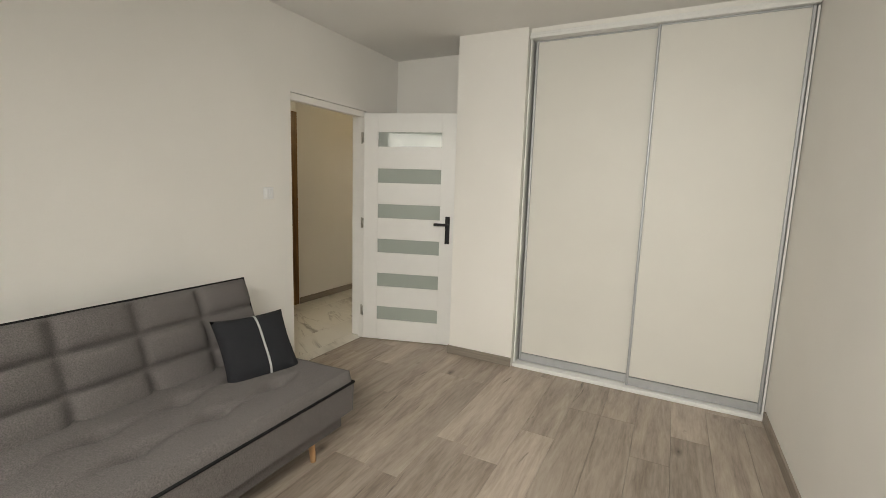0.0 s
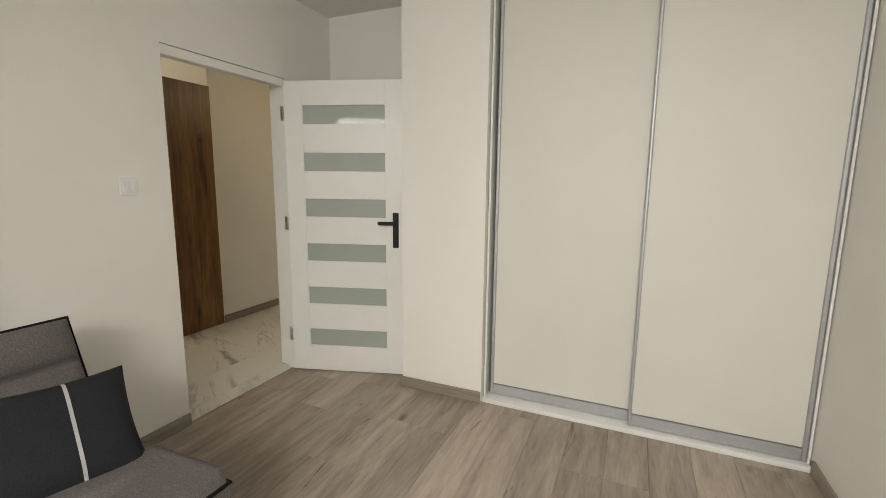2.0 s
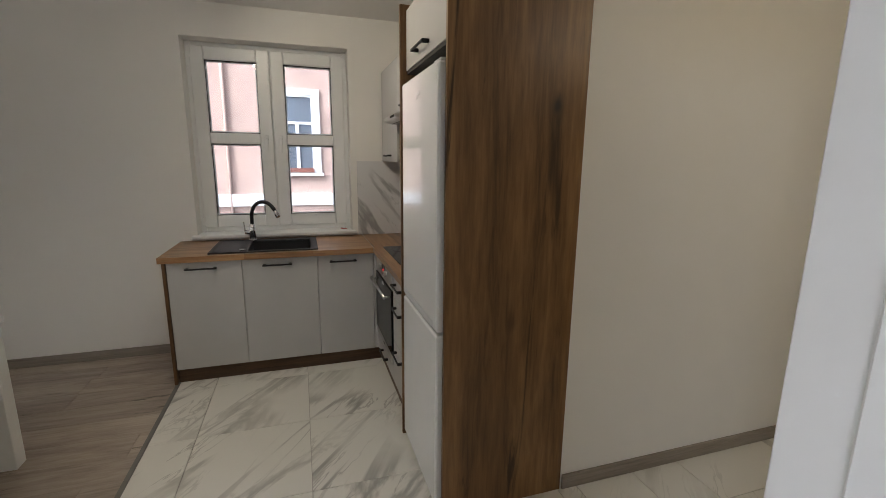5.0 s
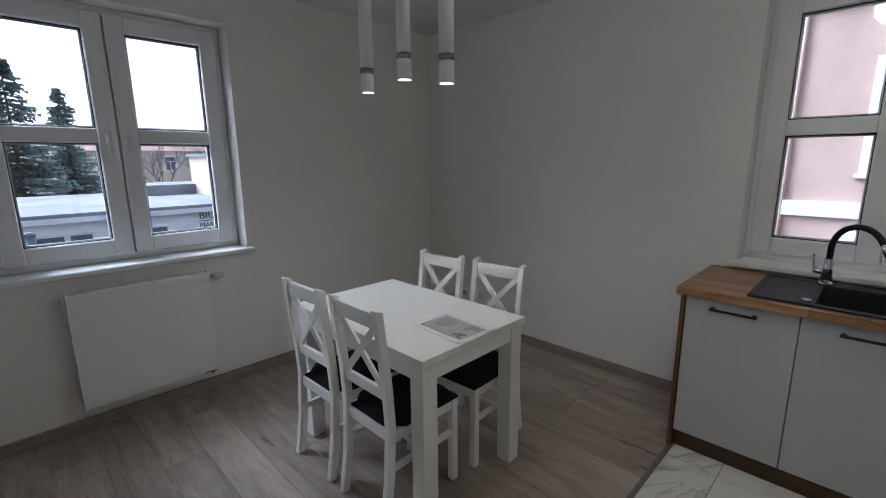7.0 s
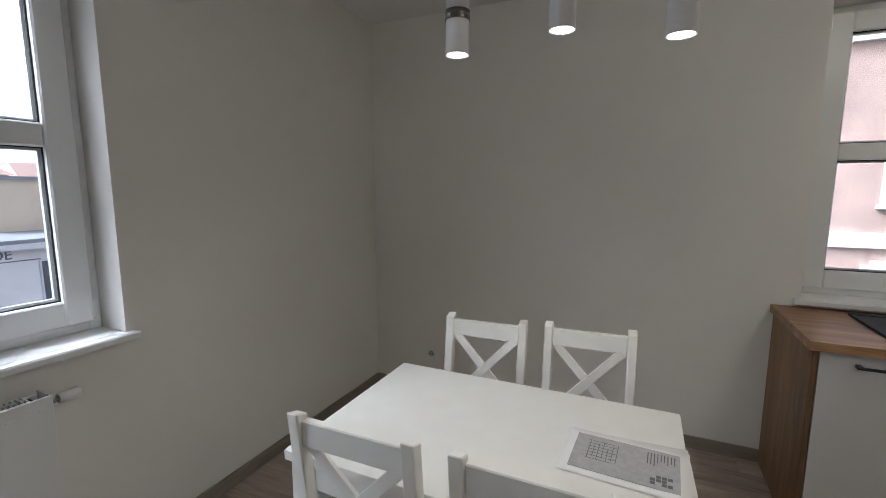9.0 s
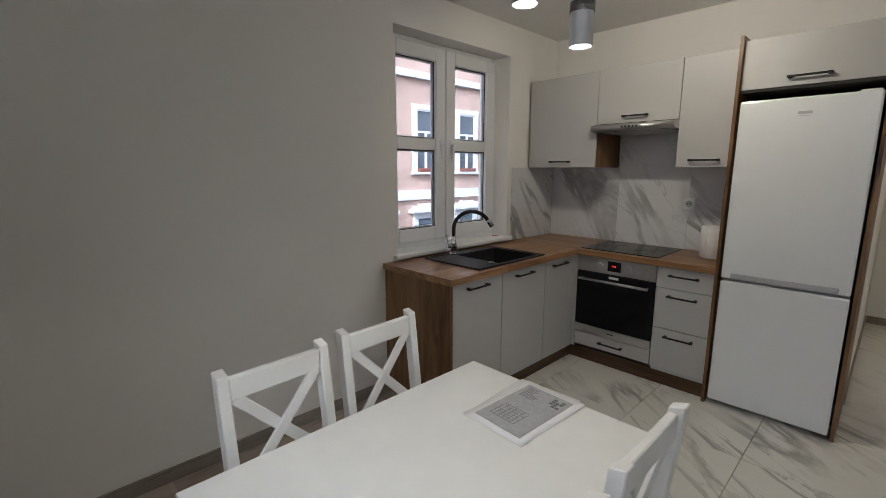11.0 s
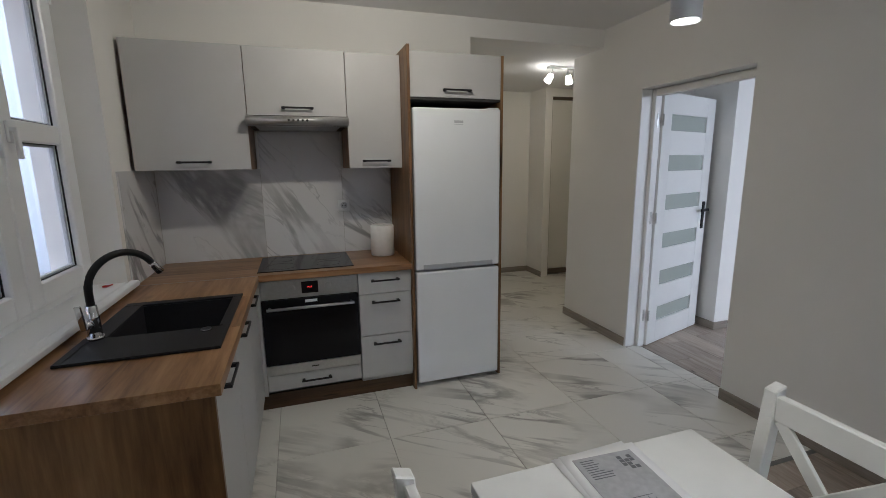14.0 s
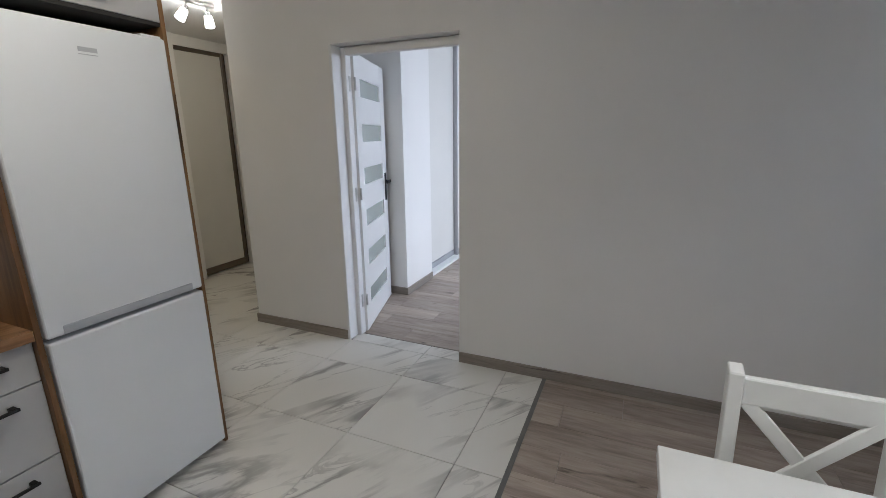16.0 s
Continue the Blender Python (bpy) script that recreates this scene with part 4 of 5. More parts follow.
def chair():
    """Faces +x; its origin is under the middle of the seat."""
    e = thing("dining_chair", (0, 0, 0), "white wooden dining chair with a crossed back and black fabric seat", "chair", "chairs round the table")
    w = 0.152
    for s in (-1, 1):
        bm = bmesh.new()
        pts = [(-0.235, s * w, 0), (-0.205, s * w, 0.2), (-0.19, s * w, 0.44), (-0.20, s * w, 0.62), (-0.236, s * w, 0.960)]
        rings = []
        for x, y, z in pts:
            rings.append([bm.verts.new((x + a, y + b, z)) for a, b in ((-0.019, -0.016), (0.019, -0.016), (0.019, 0.016), (-0.019, 0.016))])
        for k in (1, 2):
            rings[-1][k].co.z -= 0.012 if z > 0.9 else 0.0
        for r0, r1 in zip(rings, rings[1:]):
            for j in range(4):
                bm.faces.new((r0[j], r0[(j + 1) % 4], r1[(j + 1) % 4], r1[j]))
        bm.faces.new(rings[0][::-1]), bm.faces.new(rings[-1])
        bmesh.ops.bevel(bm, geom=list(bm.edges), offset=0.003, segments=1, affect="EDGES")
        finish("back_post", bm, "table", e)
        bm = bmesh.new()
        add_box(bm, (0.16, s * w - 0.018, 0), (0.196, s * w + 0.018, 0.43), 0.003)
        finish("leg", bm, "table", e)
        bm = bmesh.new()
        add_bar(bm, (-0.19, s * w, 0.25), (0.165, s * w, 0.25), 0.018, 0.03, (0, 1, 0), 0.002)
        finish("stretcher", bm, "table", e)
        bm = bmesh.new()
        add_bar(bm, (-0.19, s * w, 0.40), (0.165, s * w, 0.40), 0.022, 0.05, (0, 1, 0), 0.002)
        finish("side_rail", bm, "table", e)
    bm = bmesh.new()
    add_bar(bm, (0.178, -w + 0.018, 0.40), (0.178, w - 0.018, 0.40), 0.022, 0.05, (1, 0, 0), 0.002)
    finish("front_rail", bm, "table", e)
    bm = bmesh.new()
    add_bar(bm, (-0.19, -w + 0.016, 0.40), (-0.19, w - 0.016, 0.40), 0.022, 0.05, (1, 0, 0), 0.002)
    finish("rear_rail", bm, "table", e)
    bm = bmesh.new()
    add_bar(bm, (0.0, -w, 0.25), (0.0, w, 0.25), 0.02, 0.028, (1, 0, 0), 0.002)
    finish("cross_rail", bm, "table", e)
    bm = bmesh.new()
    add_bar(bm, (-0.229, -w + 0.016, 0.906), (-0.229, w - 0.016, 0.906), 0.022, 0.066, (1, 0, 0), 0.003)
    finish("top_rail", bm, "table", e)
    bm = bmesh.new()
    add_bar(bm, (-0.197, -w + 0.016, 0.585), (-0.197, w - 0.016, 0.585), 0.020, 0.05, (1, 0, 0), 0.003)
    finish("back_rail", bm, "table", e)
    for s in (-1, 1):
        bm = bmesh.new()
        add_bar(bm, (-0.199 - 0.001 * s, s * (w - 0.02), 0.605), (-0.225 - 0.001 * s, -s * (w - 0.028), 0.878), 0.012, 0.033, (1, 0, 0), 0.002)
        finish("cross_slat", bm, "table", e)
    bm = bmesh.new()
    n = 12
    grid = []
    for i in range(n + 1):
        row = []
        for j in range(n + 1):
            u, v = 2 * i / n - 1, 2 * j / n - 1
            edge = (1 - abs(u) ** 6) * (1 - abs(v) ** 6)
            row.append(bm.verts.new((0.005 + 0.193 * u, 0.170 * v if u > -0.75 else 0.134 * v, 0.435 + 0.04 * edge ** 0.5)))
        grid.append(row)
    for i in range(n):
        for j in range(n):
            bm.faces.new((grid[i][j], grid[i + 1][j], grid[i + 1][j + 1], grid[i][j + 1])).smooth = True
    rim = [grid[i][0] for i in range(n + 1)] + [grid[n][j] for j in range(1, n + 1)] + [grid[i][n] for i in range(n - 1, -1, -1)] + [grid[0][j] for j in range(n - 1, 0, -1)]
    low = [bm.verts.new((v.co.x, v.co.y, 0.424)) for v in rim]
    for i in range(len(rim)):
        j = (i + 1) % len(rim)
        bm.faces.new((rim[i], rim[j], low[j], low[i]))
    bm.faces.new(low)
    finish("seat", bm, "cushion", e)
    return e


table()
first = chair()
first.matrix_basis = pose(-4.43, 0.566, 0, 0, 0, 3)
copy_thing(first, pose(-4.475, 0.966, 0, 0, 0, 3))
copy_thing(first, pose(-3.985, 0.545, 0, 0, 0, 180.5))
copy_thing(first, pose(-3.99, 0.957, 0, 0, 0, 180))


def leaflets():
    t = 0.7652
    for i, (x, y, rz) in enumerate(((-4.185, 1.112, 1.5), (-4.175, 1.106, -3))):
        e = thing("printed_sheet", (x, y, t + 0.0016 * i), "white paper sheet with a grey printed floor plan on the table", "paper", "papers on the table")
        e.rotation_euler = (0, 0, radians(rz))
        bm = bmesh.new()
        n = 8
        a, b = 0.11, 0.155
        g = [[bm.verts.new((a * (2 * p / n - 1), b * (2 * q / n - 1), 0.001 + 0.0035 * (q / n) ** 4 * (0.4 + 0.6 * p / n))) for q in range(n + 1)] for p in range(n + 1)]
        for p in range(n):
            for q in range(n):
                bm.faces.new((g[p][q], g[p + 1][q], g[p + 1][q + 1], g[p][q + 1])).smooth = True
        sheet = finish("sheet", bm, "paper", e)
        mod = sheet.modifiers.new("thickness", "SOLIDIFY")
        mod.thickness = 0.0006
        if i:
            z = 0.0042
            bm = bmesh.new()
            add_box(bm, (-0.085, -0.13, z - 0.0015), (0.085, 0.132, z))
            finish("print_area", bm, "print", e)
            bm = bmesh.new()
            rnd = random.Random(4)
            for k in range(9):
                add_box(bm, (-0.07, 0.118 - 0.008 * k, z), (-0.07 + rnd.uniform(0.03, 0.065), 0.1205 - 0.008 * k, z + 0.0003))
            for k in range(7):
                y0 = -0.02 - 0.012 * k
                add_box(bm, (-0.06 + 0.012 * (k % 3), y0, z), (0.03 - 0.01 * (k % 2), y0 + 0.0016, z + 0.0003))
            for k in range(7):
                x0 = -0.06 + 0.015 * k
                add_box(bm, (x0, -0.095, z), (x0 + 0.0016, -0.03 + 0.008 * (k % 2), z + 0.0003))
            for r in range(4):
                for c in range(3):
                    if (r * 3 + c) % 5:
                        add_box(bm, (0.03 + 0.014 * c, 0.065 + 0.013 * r, z), (0.042 + 0.014 * c, 0.076 + 0.013 * r, z + 0.0003))
            tagged(finish("printed_lines", bm, "ink", e), kind="stuff")


leaflets()


def pendant(x, y, z):
    e = thing("pendant_lamp", (x, y, H), "slim white tube pendant lamp with a silver ring, lit", "lamp", "pendant lamps over the table")
    tube("shade", [(x, y, z + 0.105), (x, y, H - 0.22)], 0.029, "pvc", e, 24)
    tube("cable", [(x, y, H - 0.22), (x, y, H - 0.02)], 0.003, "pvc", e, 8)
    tube("ring", [(x, y, z + 0.082), (x, y, z + 0.106)], 0.0312, "ring", e, 24)
    bm = bmesh.new()
    n = 24
    prof = ((0.029, 0.085), (0.0305, 0.0), (0.027, 0.0), (0.026, 0.02))
    rings = [[bm.verts.new((r * math.cos(2 * math.pi * j / n), r * math.sin(2 * math.pi * j / n), z - H + h)) for j in range(n)] for r, h in prof]
    for a, b in zip(rings, rings[1:]):
        for j in range(n):
            bm.faces.new((a[j], a[(j + 1) % n], b[(j + 1) % n], b[j])).smooth = True
    finish("lower_tube", bm, "pvc", e)
    light = new("pendant_bulb", bpy.data.lights.new("pendant_bulb", "SPOT"))
    light.data.energy, light.data.color, light.data.shadow_soft_size = 0.9, (1.0, 0.86, 0.66), 0.02
    light.data.spot_size, light.data.spot_blend = radians(150), 0.7
    light.location = (x, y, z - 0.004)
    tube("bulb", [(x, y, z + 0.004), (x, y, z + 0.02)], 0.0262, "lamp_on", e, 24)


for y, z in ((0.66, 1.815), (0.92, 1.84), (1.165, 1.797)):
    pendant(-4.085, y, z)
e = thing("pendant_canopy", (-4.085, 0.915, H), "long white ceiling plate that carries the pendant lamps", "lamp")
boxes("plate", [(-4.12, 0.52, H - 0.025, -4.05, 1.31, H)], "pvc", e, 0.003)


def radiator():
    x0, x1, z0, z1, y0, y1 = -3.695, -2.985, 0.165, 0.825, YS + 0.022, YS + 0.112
    e = thing("panel_radiator", (x0, YS, z0), "flat white panel radiator on the wall under the window", "radiator")
    boxes("panel", [(x0, y1 - 0.010, z0, x1, y1, z1)], "radiator", e, 0.003, 2)
    boxes("back_panel", [(x0 + 0.01, y0, z0 + 0.01, x1 - 0.01, y0 + 0.014, z1 - 0.01)], "radiator", e, 0.003)
    boxes("side_cover", [(x0, y0, z0 + 0.02, x0 + 0.004, y1 - 0.016, z1 - 0.002), (x1 - 0.004, y0, z0 + 0.02, x1, y1 - 0.016, z1 - 0.002)], "radiator", e)
    bars = [(x0 + 0.05, y0 + 0.004, z1 - 0.012, x1 - 0.05, y0 + 0.008, z1 - 0.004), (x0 + 0.05, y1 - 0.022, z1 - 0.012, x1 - 0.05, y1 - 0.018, z1 - 0.004), (x0 + 0.05, (y0 + y1) / 2 - 0.01, z1 - 0.012, x1 - 0.05, (y0 + y1) / 2 - 0.006, z1 - 0.004)]
    n = 46
    for i in range(n + 1):
        x = x0 + 0.05 + (x1 - x0 - 0.1) * i / n
        bars.append((x - 0.0013, y0 + 0.004, z1 - 0.011, x + 0.0013, y1 - 0.012, z1 - 0.005))
    boxes("grille", bars, "radiator", e)
    # near-black block that paints the shade between the panels, under the grille
    boxes("shade_block", [(x0 + 0.03, y0 + 0.016, z0 + 0.03, x1 - 0.03, y1 - 0.012, z1 - 0.016)], "dark", e)
    dash = []
    for i in range(17):
        x = x0 + 0.03 + (x1 - x0 - 0.06) * i / 16
        for z in (z0 + 0.035, z1 - 0.04):
            dash.append((x - 0.011, y1 - 0.001, z - 0.002, x + 0.009, y1 + 0.0028, z + 0.002))
    boxes("weld_mark", dash, "radiator", e)
    tube("valve", [(x0, YS + 0.06, z1 - 0.04), (x0 - 0.035, YS + 0.06, z1 - 0.04)], 0.011, "chrome", e)
    tube("valve_head", [(x0 - 0.035, YS + 0.06, z1 - 0.04), (x0 - 0.095, YS + 0.06, z1 - 0.04)], 0.017, "pvc", e, 16, 0.02)
    tube("pipe", [(x0 + 0.03, YS + 0.06, z0), (x0 + 0.03, YS + 0.06, z0 - 0.03), (x0 + 0.03, YS, z0 - 0.035)], 0.009, "chrome", e)
    boxes("pipe_block", [(x0 + 0.01, YS + 0.045, z0 - 0.022, x0 + 0.085, YS + 0.075, z0 - 0.002)], "black", e, 0.003)


radiator()


# ---- ceiling lamps ----
def spot_lamp(x, y, top, watts, colour, label, cone=165, ways=((-0.45, -0.55, -0.7), (0.25, -0.75, -0.6))):
    e = thing("ceiling_spot_lamp", (x, y, top), label, "lamp", "ceiling spot lamps")
    boxes("plate", [(x - 0.14, y - 0.03, top - 0.022, x + 0.14, y + 0.03, top)], "steel", e, 0.005, 2)
    for sx, way in zip((-0.09, 0.09), ways):
        way = Vector(way).normalized()
        p = Vector((x + sx, y, top - 0.022))
        q = p + Vector((0, 0, -0.045))
        tube("arm", [p, q], 0.006, "steel", e)
        tube("holder", [q - way * 0.012, q + way * 0.02], 0.018, "steel", e, 16)
        tube("glass_shade", [q + way * 0.02, q + way * 0.05, q + way * 0.095], 0.026, "lamp_on", e, 20, 0.034)
        bulb = new("spot_bulb", bpy.data.lights.new("spot_bulb", "SPOT"))
        bulb.data.energy, bulb.data.color, bulb.data.shadow_soft_size = watts, colour, 0.03
        bulb.data.spot_size, bulb.data.spot_blend = radians(cone), 0.6
        bulb.matrix_world = look(q + way * 0.10, q + way)


spot_lamp(-2.30, 4.45, HH, 1.5, (1.0, 0.72, 0.34), "hall ceiling lamp with two lit frosted glass spots", 180, ((-0.5, 0.15, -0.8), (0.4, 0.35, -0.8)))
spot_lamp(-4.45, 2.20, H, 3.5, (1.0, 0.82, 0.56), "kitchen ceiling lamp with two lit frosted glass spots", 180, ((-0.2, 0.75, -0.62), (0.3, 0.7, -0.65)))


# ---- bedroom ----
def sofa():
    """Back along -x, seat towards +x; length along y."""
    y0, y1 = -0.16, 1.70
    e = thing("sofa_bed", (-1.6, (y0 + y1) / 2, 0), "grey fabric sofa bed with tufted back, black piping and beech legs", "sofa")
    L = y1 - y0

    def slab(name, origin, u, v, n, w, h, thick, nu, nv, bulge, sub, flat=False):
        """A cushion slab: origin at a corner of its face, u and v along it, n out of it."""
        bm = bmesh.new()
        origin, u, v, n = Vector(origin) - e.location, Vector(u), Vector(v).normalized(), Vector(n).normalized()
        gu, gv = nu * sub, nv * sub
        rows = []
        for i in range(gu + 1):
            row = []
            for j in range(gv + 1):
                a, b = i / gu * nu, j / gv * nv
                fa, fb = 2 * (a - math.floor(min(a, nu - 1e-6))) - 1, 2 * (b - math.floor(min(b, nv - 1e-6))) - 1
                if flat:
                    da = min(abs(a - round(a)), 1) if 0 < round(a) < nu else 1
                    db = min(abs(b - round(b)), 1) if 0 < round(b) < nv else 1
                    rad = math.hypot(da, db)
                    crease = math.exp(-(db / 0.07) ** 2) * math.exp(-(da / 0.42) ** 2)
                    hh = bulge * (1 - 1.0 * math.exp(-(rad / 0.17) ** 2) - 0.65 * crease)
                else:
                    hh = bulge * ((1 - abs(fa) ** 3.2) * (1 - abs(fb) ** 3.2)) ** 0.5
                rim = min(i, gu - i, j, gv - j)
                if rim == 0:
                    hh = -0.012
                elif rim == 1 and not flat:
                    hh = max(hh, bulge * 0.25)
                wob = 0.004 * noise.noise(Vector((a * 1.3, b * 1.3, 2.0)))
                row.append(bm.verts.new(origin + u * w * i / gu + v * h * j / gv + n * (hh + wob)))
            rows.append(row)
        for i in range(gu):
            for j in range(gv):
                bm.faces.new((rows[i][j], rows[i + 1][j], rows[i + 1][j + 1], rows[i][j + 1])).smooth = True
        rim = [rows[i][0] for i in range(gu + 1)] + [rows[gu][j] for j in range(1, gv + 1)] + [rows[i][gv] for i in range(gu - 1, -1, -1)] + [rows[0][j] for j in range(gv - 1, 0, -1)]
        low = [bm.verts.new(p.co - n * thick) for p in rim]
        for i in range(len(rim)):
            bm.faces.new((rim[i], rim[(i + 1) % len(rim)], low[(i + 1) % len(rim)], low[i]))
        bm.faces.new(low)
        finish(name, bm, "fabric", e)

    fx, fz, bx, bz, tx, tz = -1.10, 0.425, -1.74, 0.40, -1.91, 0.862      # front edge, crease, top of the back
    slab("seat", (fx, y0, fz), (0, 1, 0), (bx - fx - 0.06, 0, bz - fz), (0.03, 0, 1), L, 0.70, 0.15, 6, 3, 0.058, 16, True)
    bv = Vector((tx - bx, 0, tz - bz))
    slab("backrest", (bx, y0, bz), (0, 1, 0), bv, (0.938, 0, 0.345), L, bv.length, 0.13, 6, 3, 0.05, 14)
    boxes("base", [(-1.85, y0 + 0.02, 0.16, -1.16, y1 - 0.02, 0.275)], "fabric", e, 0.01)
    nb = Vector((0.938, 0, 0.345)).normalized()
    k = -0.008
    tube("piping", [(fx, y0, fz - 0.007), (fx, y1, fz - 0.007), (bx - 0.02, y1, bz - 0.007)], 0.007, "piping", e, 8)
    tube("back_piping", [Vector((bx, y1, bz)) + nb * k, Vector((tx, y1, tz)) + nb * k, Vector((tx, y0, tz)) + nb * k, Vector((bx, y0, bz)) + nb * k], 0.007, "piping", e, 8)
    for yy in (y0 + 0.14, y1 - 0.14):
        tube("leg", [(-1.27, yy, 0.17), (-1.25, yy, 0.0)], 0.021, "beech", e, 14, 0.014)
        tube("rear_leg", [(-1.78, yy, 0.17), (-1.80, yy, 0.0)], 0.021, "beech", e, 14, 0.014)


def pillow():
    e = thing("throw_pillow", (-1.60, 1.42, 0.42), "charcoal scatter cushion with a grey ribbon leaning on the sofa", "pillow")
    u = Vector((0.29, 0.957, 0)).normalized()
    v = Vector((-0.60, 0.18, 0.78)).normalized()
    n = u.cross(v)
    e.matrix_basis = Matrix(((u.x, v.x, n.x, -1.565), (u.y, v.y, n.y, 1.495), (u.z, v.z, n.z, 0.572), (0, 0, 0, 1)))
    n, s = 18, 0.188
    tops = []
    bm = bmesh.new()
    for sign in (1, -1):
        g = []
        for i in range(n + 1):
            row = []
            for j in range(n + 1):
                u, v = 2 * i / n - 1, 2 * j / n - 1
                pinch = 1 - 0.07 * (1 - u * u) * abs(v) ** 2 - 0.07 * (1 - v * v) * abs(u) ** 2
                h = 0.062 * ((1 - u ** 4) * (1 - v ** 4)) ** 0.55
                row.append(bm.verts.new((s * u * pinch, s * v * pinch, sign * h + 0.003 * noise.noise(Vector((u * 3, v * 3, sign))))))
            g.append(row)
        for i in range(n):
            for j in range(n):
                bm.faces.new((g[i][j], g[i + 1][j], g[i + 1][j + 1], g[i][j + 1])).smooth = True
        tops.append(g)
    bmesh.ops.remove_doubles(bm, verts=bm.verts, dist=0.004)
    finish("cover", bm, "pillow", e)
    bm = bmesh.new()
    pts = []
    for j in range(n + 1):
        v = 2 * j / n - 1
        u = 0.08
        h = 0.062 * ((1 - u ** 4) * (1 - v ** 4)) ** 0.55
        pts.append((s * u, s * v * (1 - 0.07 * (1 - u * u) * v * v) * 0.985, h + 0.003))
    for a, b in zip(pts, pts[1:]):
        add_bar(bm, a, b, 0.010, 0.003, (1, 0, 0))
    finish("ribbon", bm, "ribbon", e)


sofa()
pillow()


# ---- outside ----
O = {
    "pink": material("pink_facade_plaster", (0.43, 0.312, 0.268), 0.9, var=0.18, scale=0.9, bump=0.3, bump_scale=20),
    "stucco": material("white_facade_plaster", (0.62, 0.64, 0.67), 0.9, var=0.06, scale=0.8, bump=0.2, bump_scale=20),
    # neighbour's white plaster, darkened and blued: its shading is in the colour
    "pale": material("shaded_white_plaster", (0.36, 0.39, 0.44), 0.9, var=0.06, scale=0.8, bump=0.2, bump_scale=20),
    "pavilion": material("white_pavilion_plaster", (0.78, 0.79, 0.81), 0.9, var=0.05, scale=0.8, bump=0.2, bump_scale=20),
    "weathered": material("weathered_plaster", (0.44, 0.39, 0.36), 0.95, var=0.38, scale=0.9, bump=0.5, bump_scale=12),
    "cream": material("cream_facade_plaster", (0.55, 0.48, 0.38), 0.9, var=0.08, scale=0.5),
    "roof": material("grey_roofing_felt", (0.20, 0.215, 0.24), 0.8, var=0.3, scale=0.5),
    # tile red paled towards grey, which paints the haze over the far roofs
    "red": material("hazed_red_tiles", (0.34, 0.22, 0.19), 0.8, var=0.2, scale=3),
    "outwin": material("far_window_glass", (0.10, 0.12, 0.15), 0.12, var=0.3, scale=0.8),
    "brown": material("brown_window_blind", (0.20, 0.07, 0.05), 0.7),
    "asphalt": material("asphalt", (0.06, 0.06, 0.062), 0.9, var=0.2, scale=0.6, bump=0.3),
    # needle green lightened and greyed: distance haze put into the colour
    "needle": material("hazed_spruce_needles", (0.13, 0.18, 0.165), 0.85, var=0.4, scale=2),
    "bark": material("grey_brown_bark", (0.12, 0.09, 0.075), 0.9, var=0.3, scale=3),
    "twig": material("reddish_twigs", (0.22, 0.16, 0.15), 0.9, var=0.3, scale=3),
    "sign": material("grey_sign_letters", (0.12, 0.14, 0.18), 0.6),
    "blue": material("blue_grey_panel", (0.22, 0.29, 0.38), 0.5),
}
GZ = -3.4
bm = bmesh.new()
bmesh.ops.create_grid(bm, x_segments=2, y_segments=2, size=400)
for v in bm.verts:
    v.co.z = GZ
structure(finish("ground", bm, O["asphalt"]), "grey asphalt ground round the house", "ground")


def facade_window(parent, across, a, z, w, h, axis, face):
    """A window on a facade: white surround, sashes, dark panes, sill."""
    def put(name, items, mat):
        out = []
        for u0, d0, v0, u1, d1, v1 in items:
            p, q = sorted((across + face * d0, across + face * d1))
            out.append((u0, p, v0, u1, q, v1) if axis == "x" else (p, u0, v0, q, u1, v1))
        return boxes(name, out, mat, parent)
    a0, a1, z1 = a - w / 2, a + w / 2, z + h
    put("window_surround", [(a0 - 0.17, 0, z - 0.05, a0, 0.07, z1 + 0.16), (a1, 0, z - 0.05, a1 + 0.17, 0.07, z1 + 0.16), (a0, 0, z1, a1, 0.07, z1 + 0.16)], O["stucco"])
    put("window_sill", [(a0 - 0.22, 0, z - 0.13, a1 + 0.22, 0.14, z - 0.05)], O["stucco"])
    put("window_pane", [(a0, 0.004, z - 0.05, a1, 0.012, z1)], O["outwin"])
    f = 0.055
    m = (a0 + a1) / 2
    zz = z + h * 0.62
    put("window_frame", [(a0, 0.012, z - 0.05, a0 + f, 0.05, z1), (a1 - f, 0.012, z - 0.05, a1, 0.05, z1), (a0 + f, 0.012, z1 - f, a1 - f, 0.05, z1), (a0 + f, 0.012, z - 0.05, a1 - f, 0.05, z), (a0 + f, 0.012, zz, a1 - f, 0.05, zz + 0.07), (m - 0.045, 0.012, z, m + 0.045, 0.048, zz)], O["stucco"])


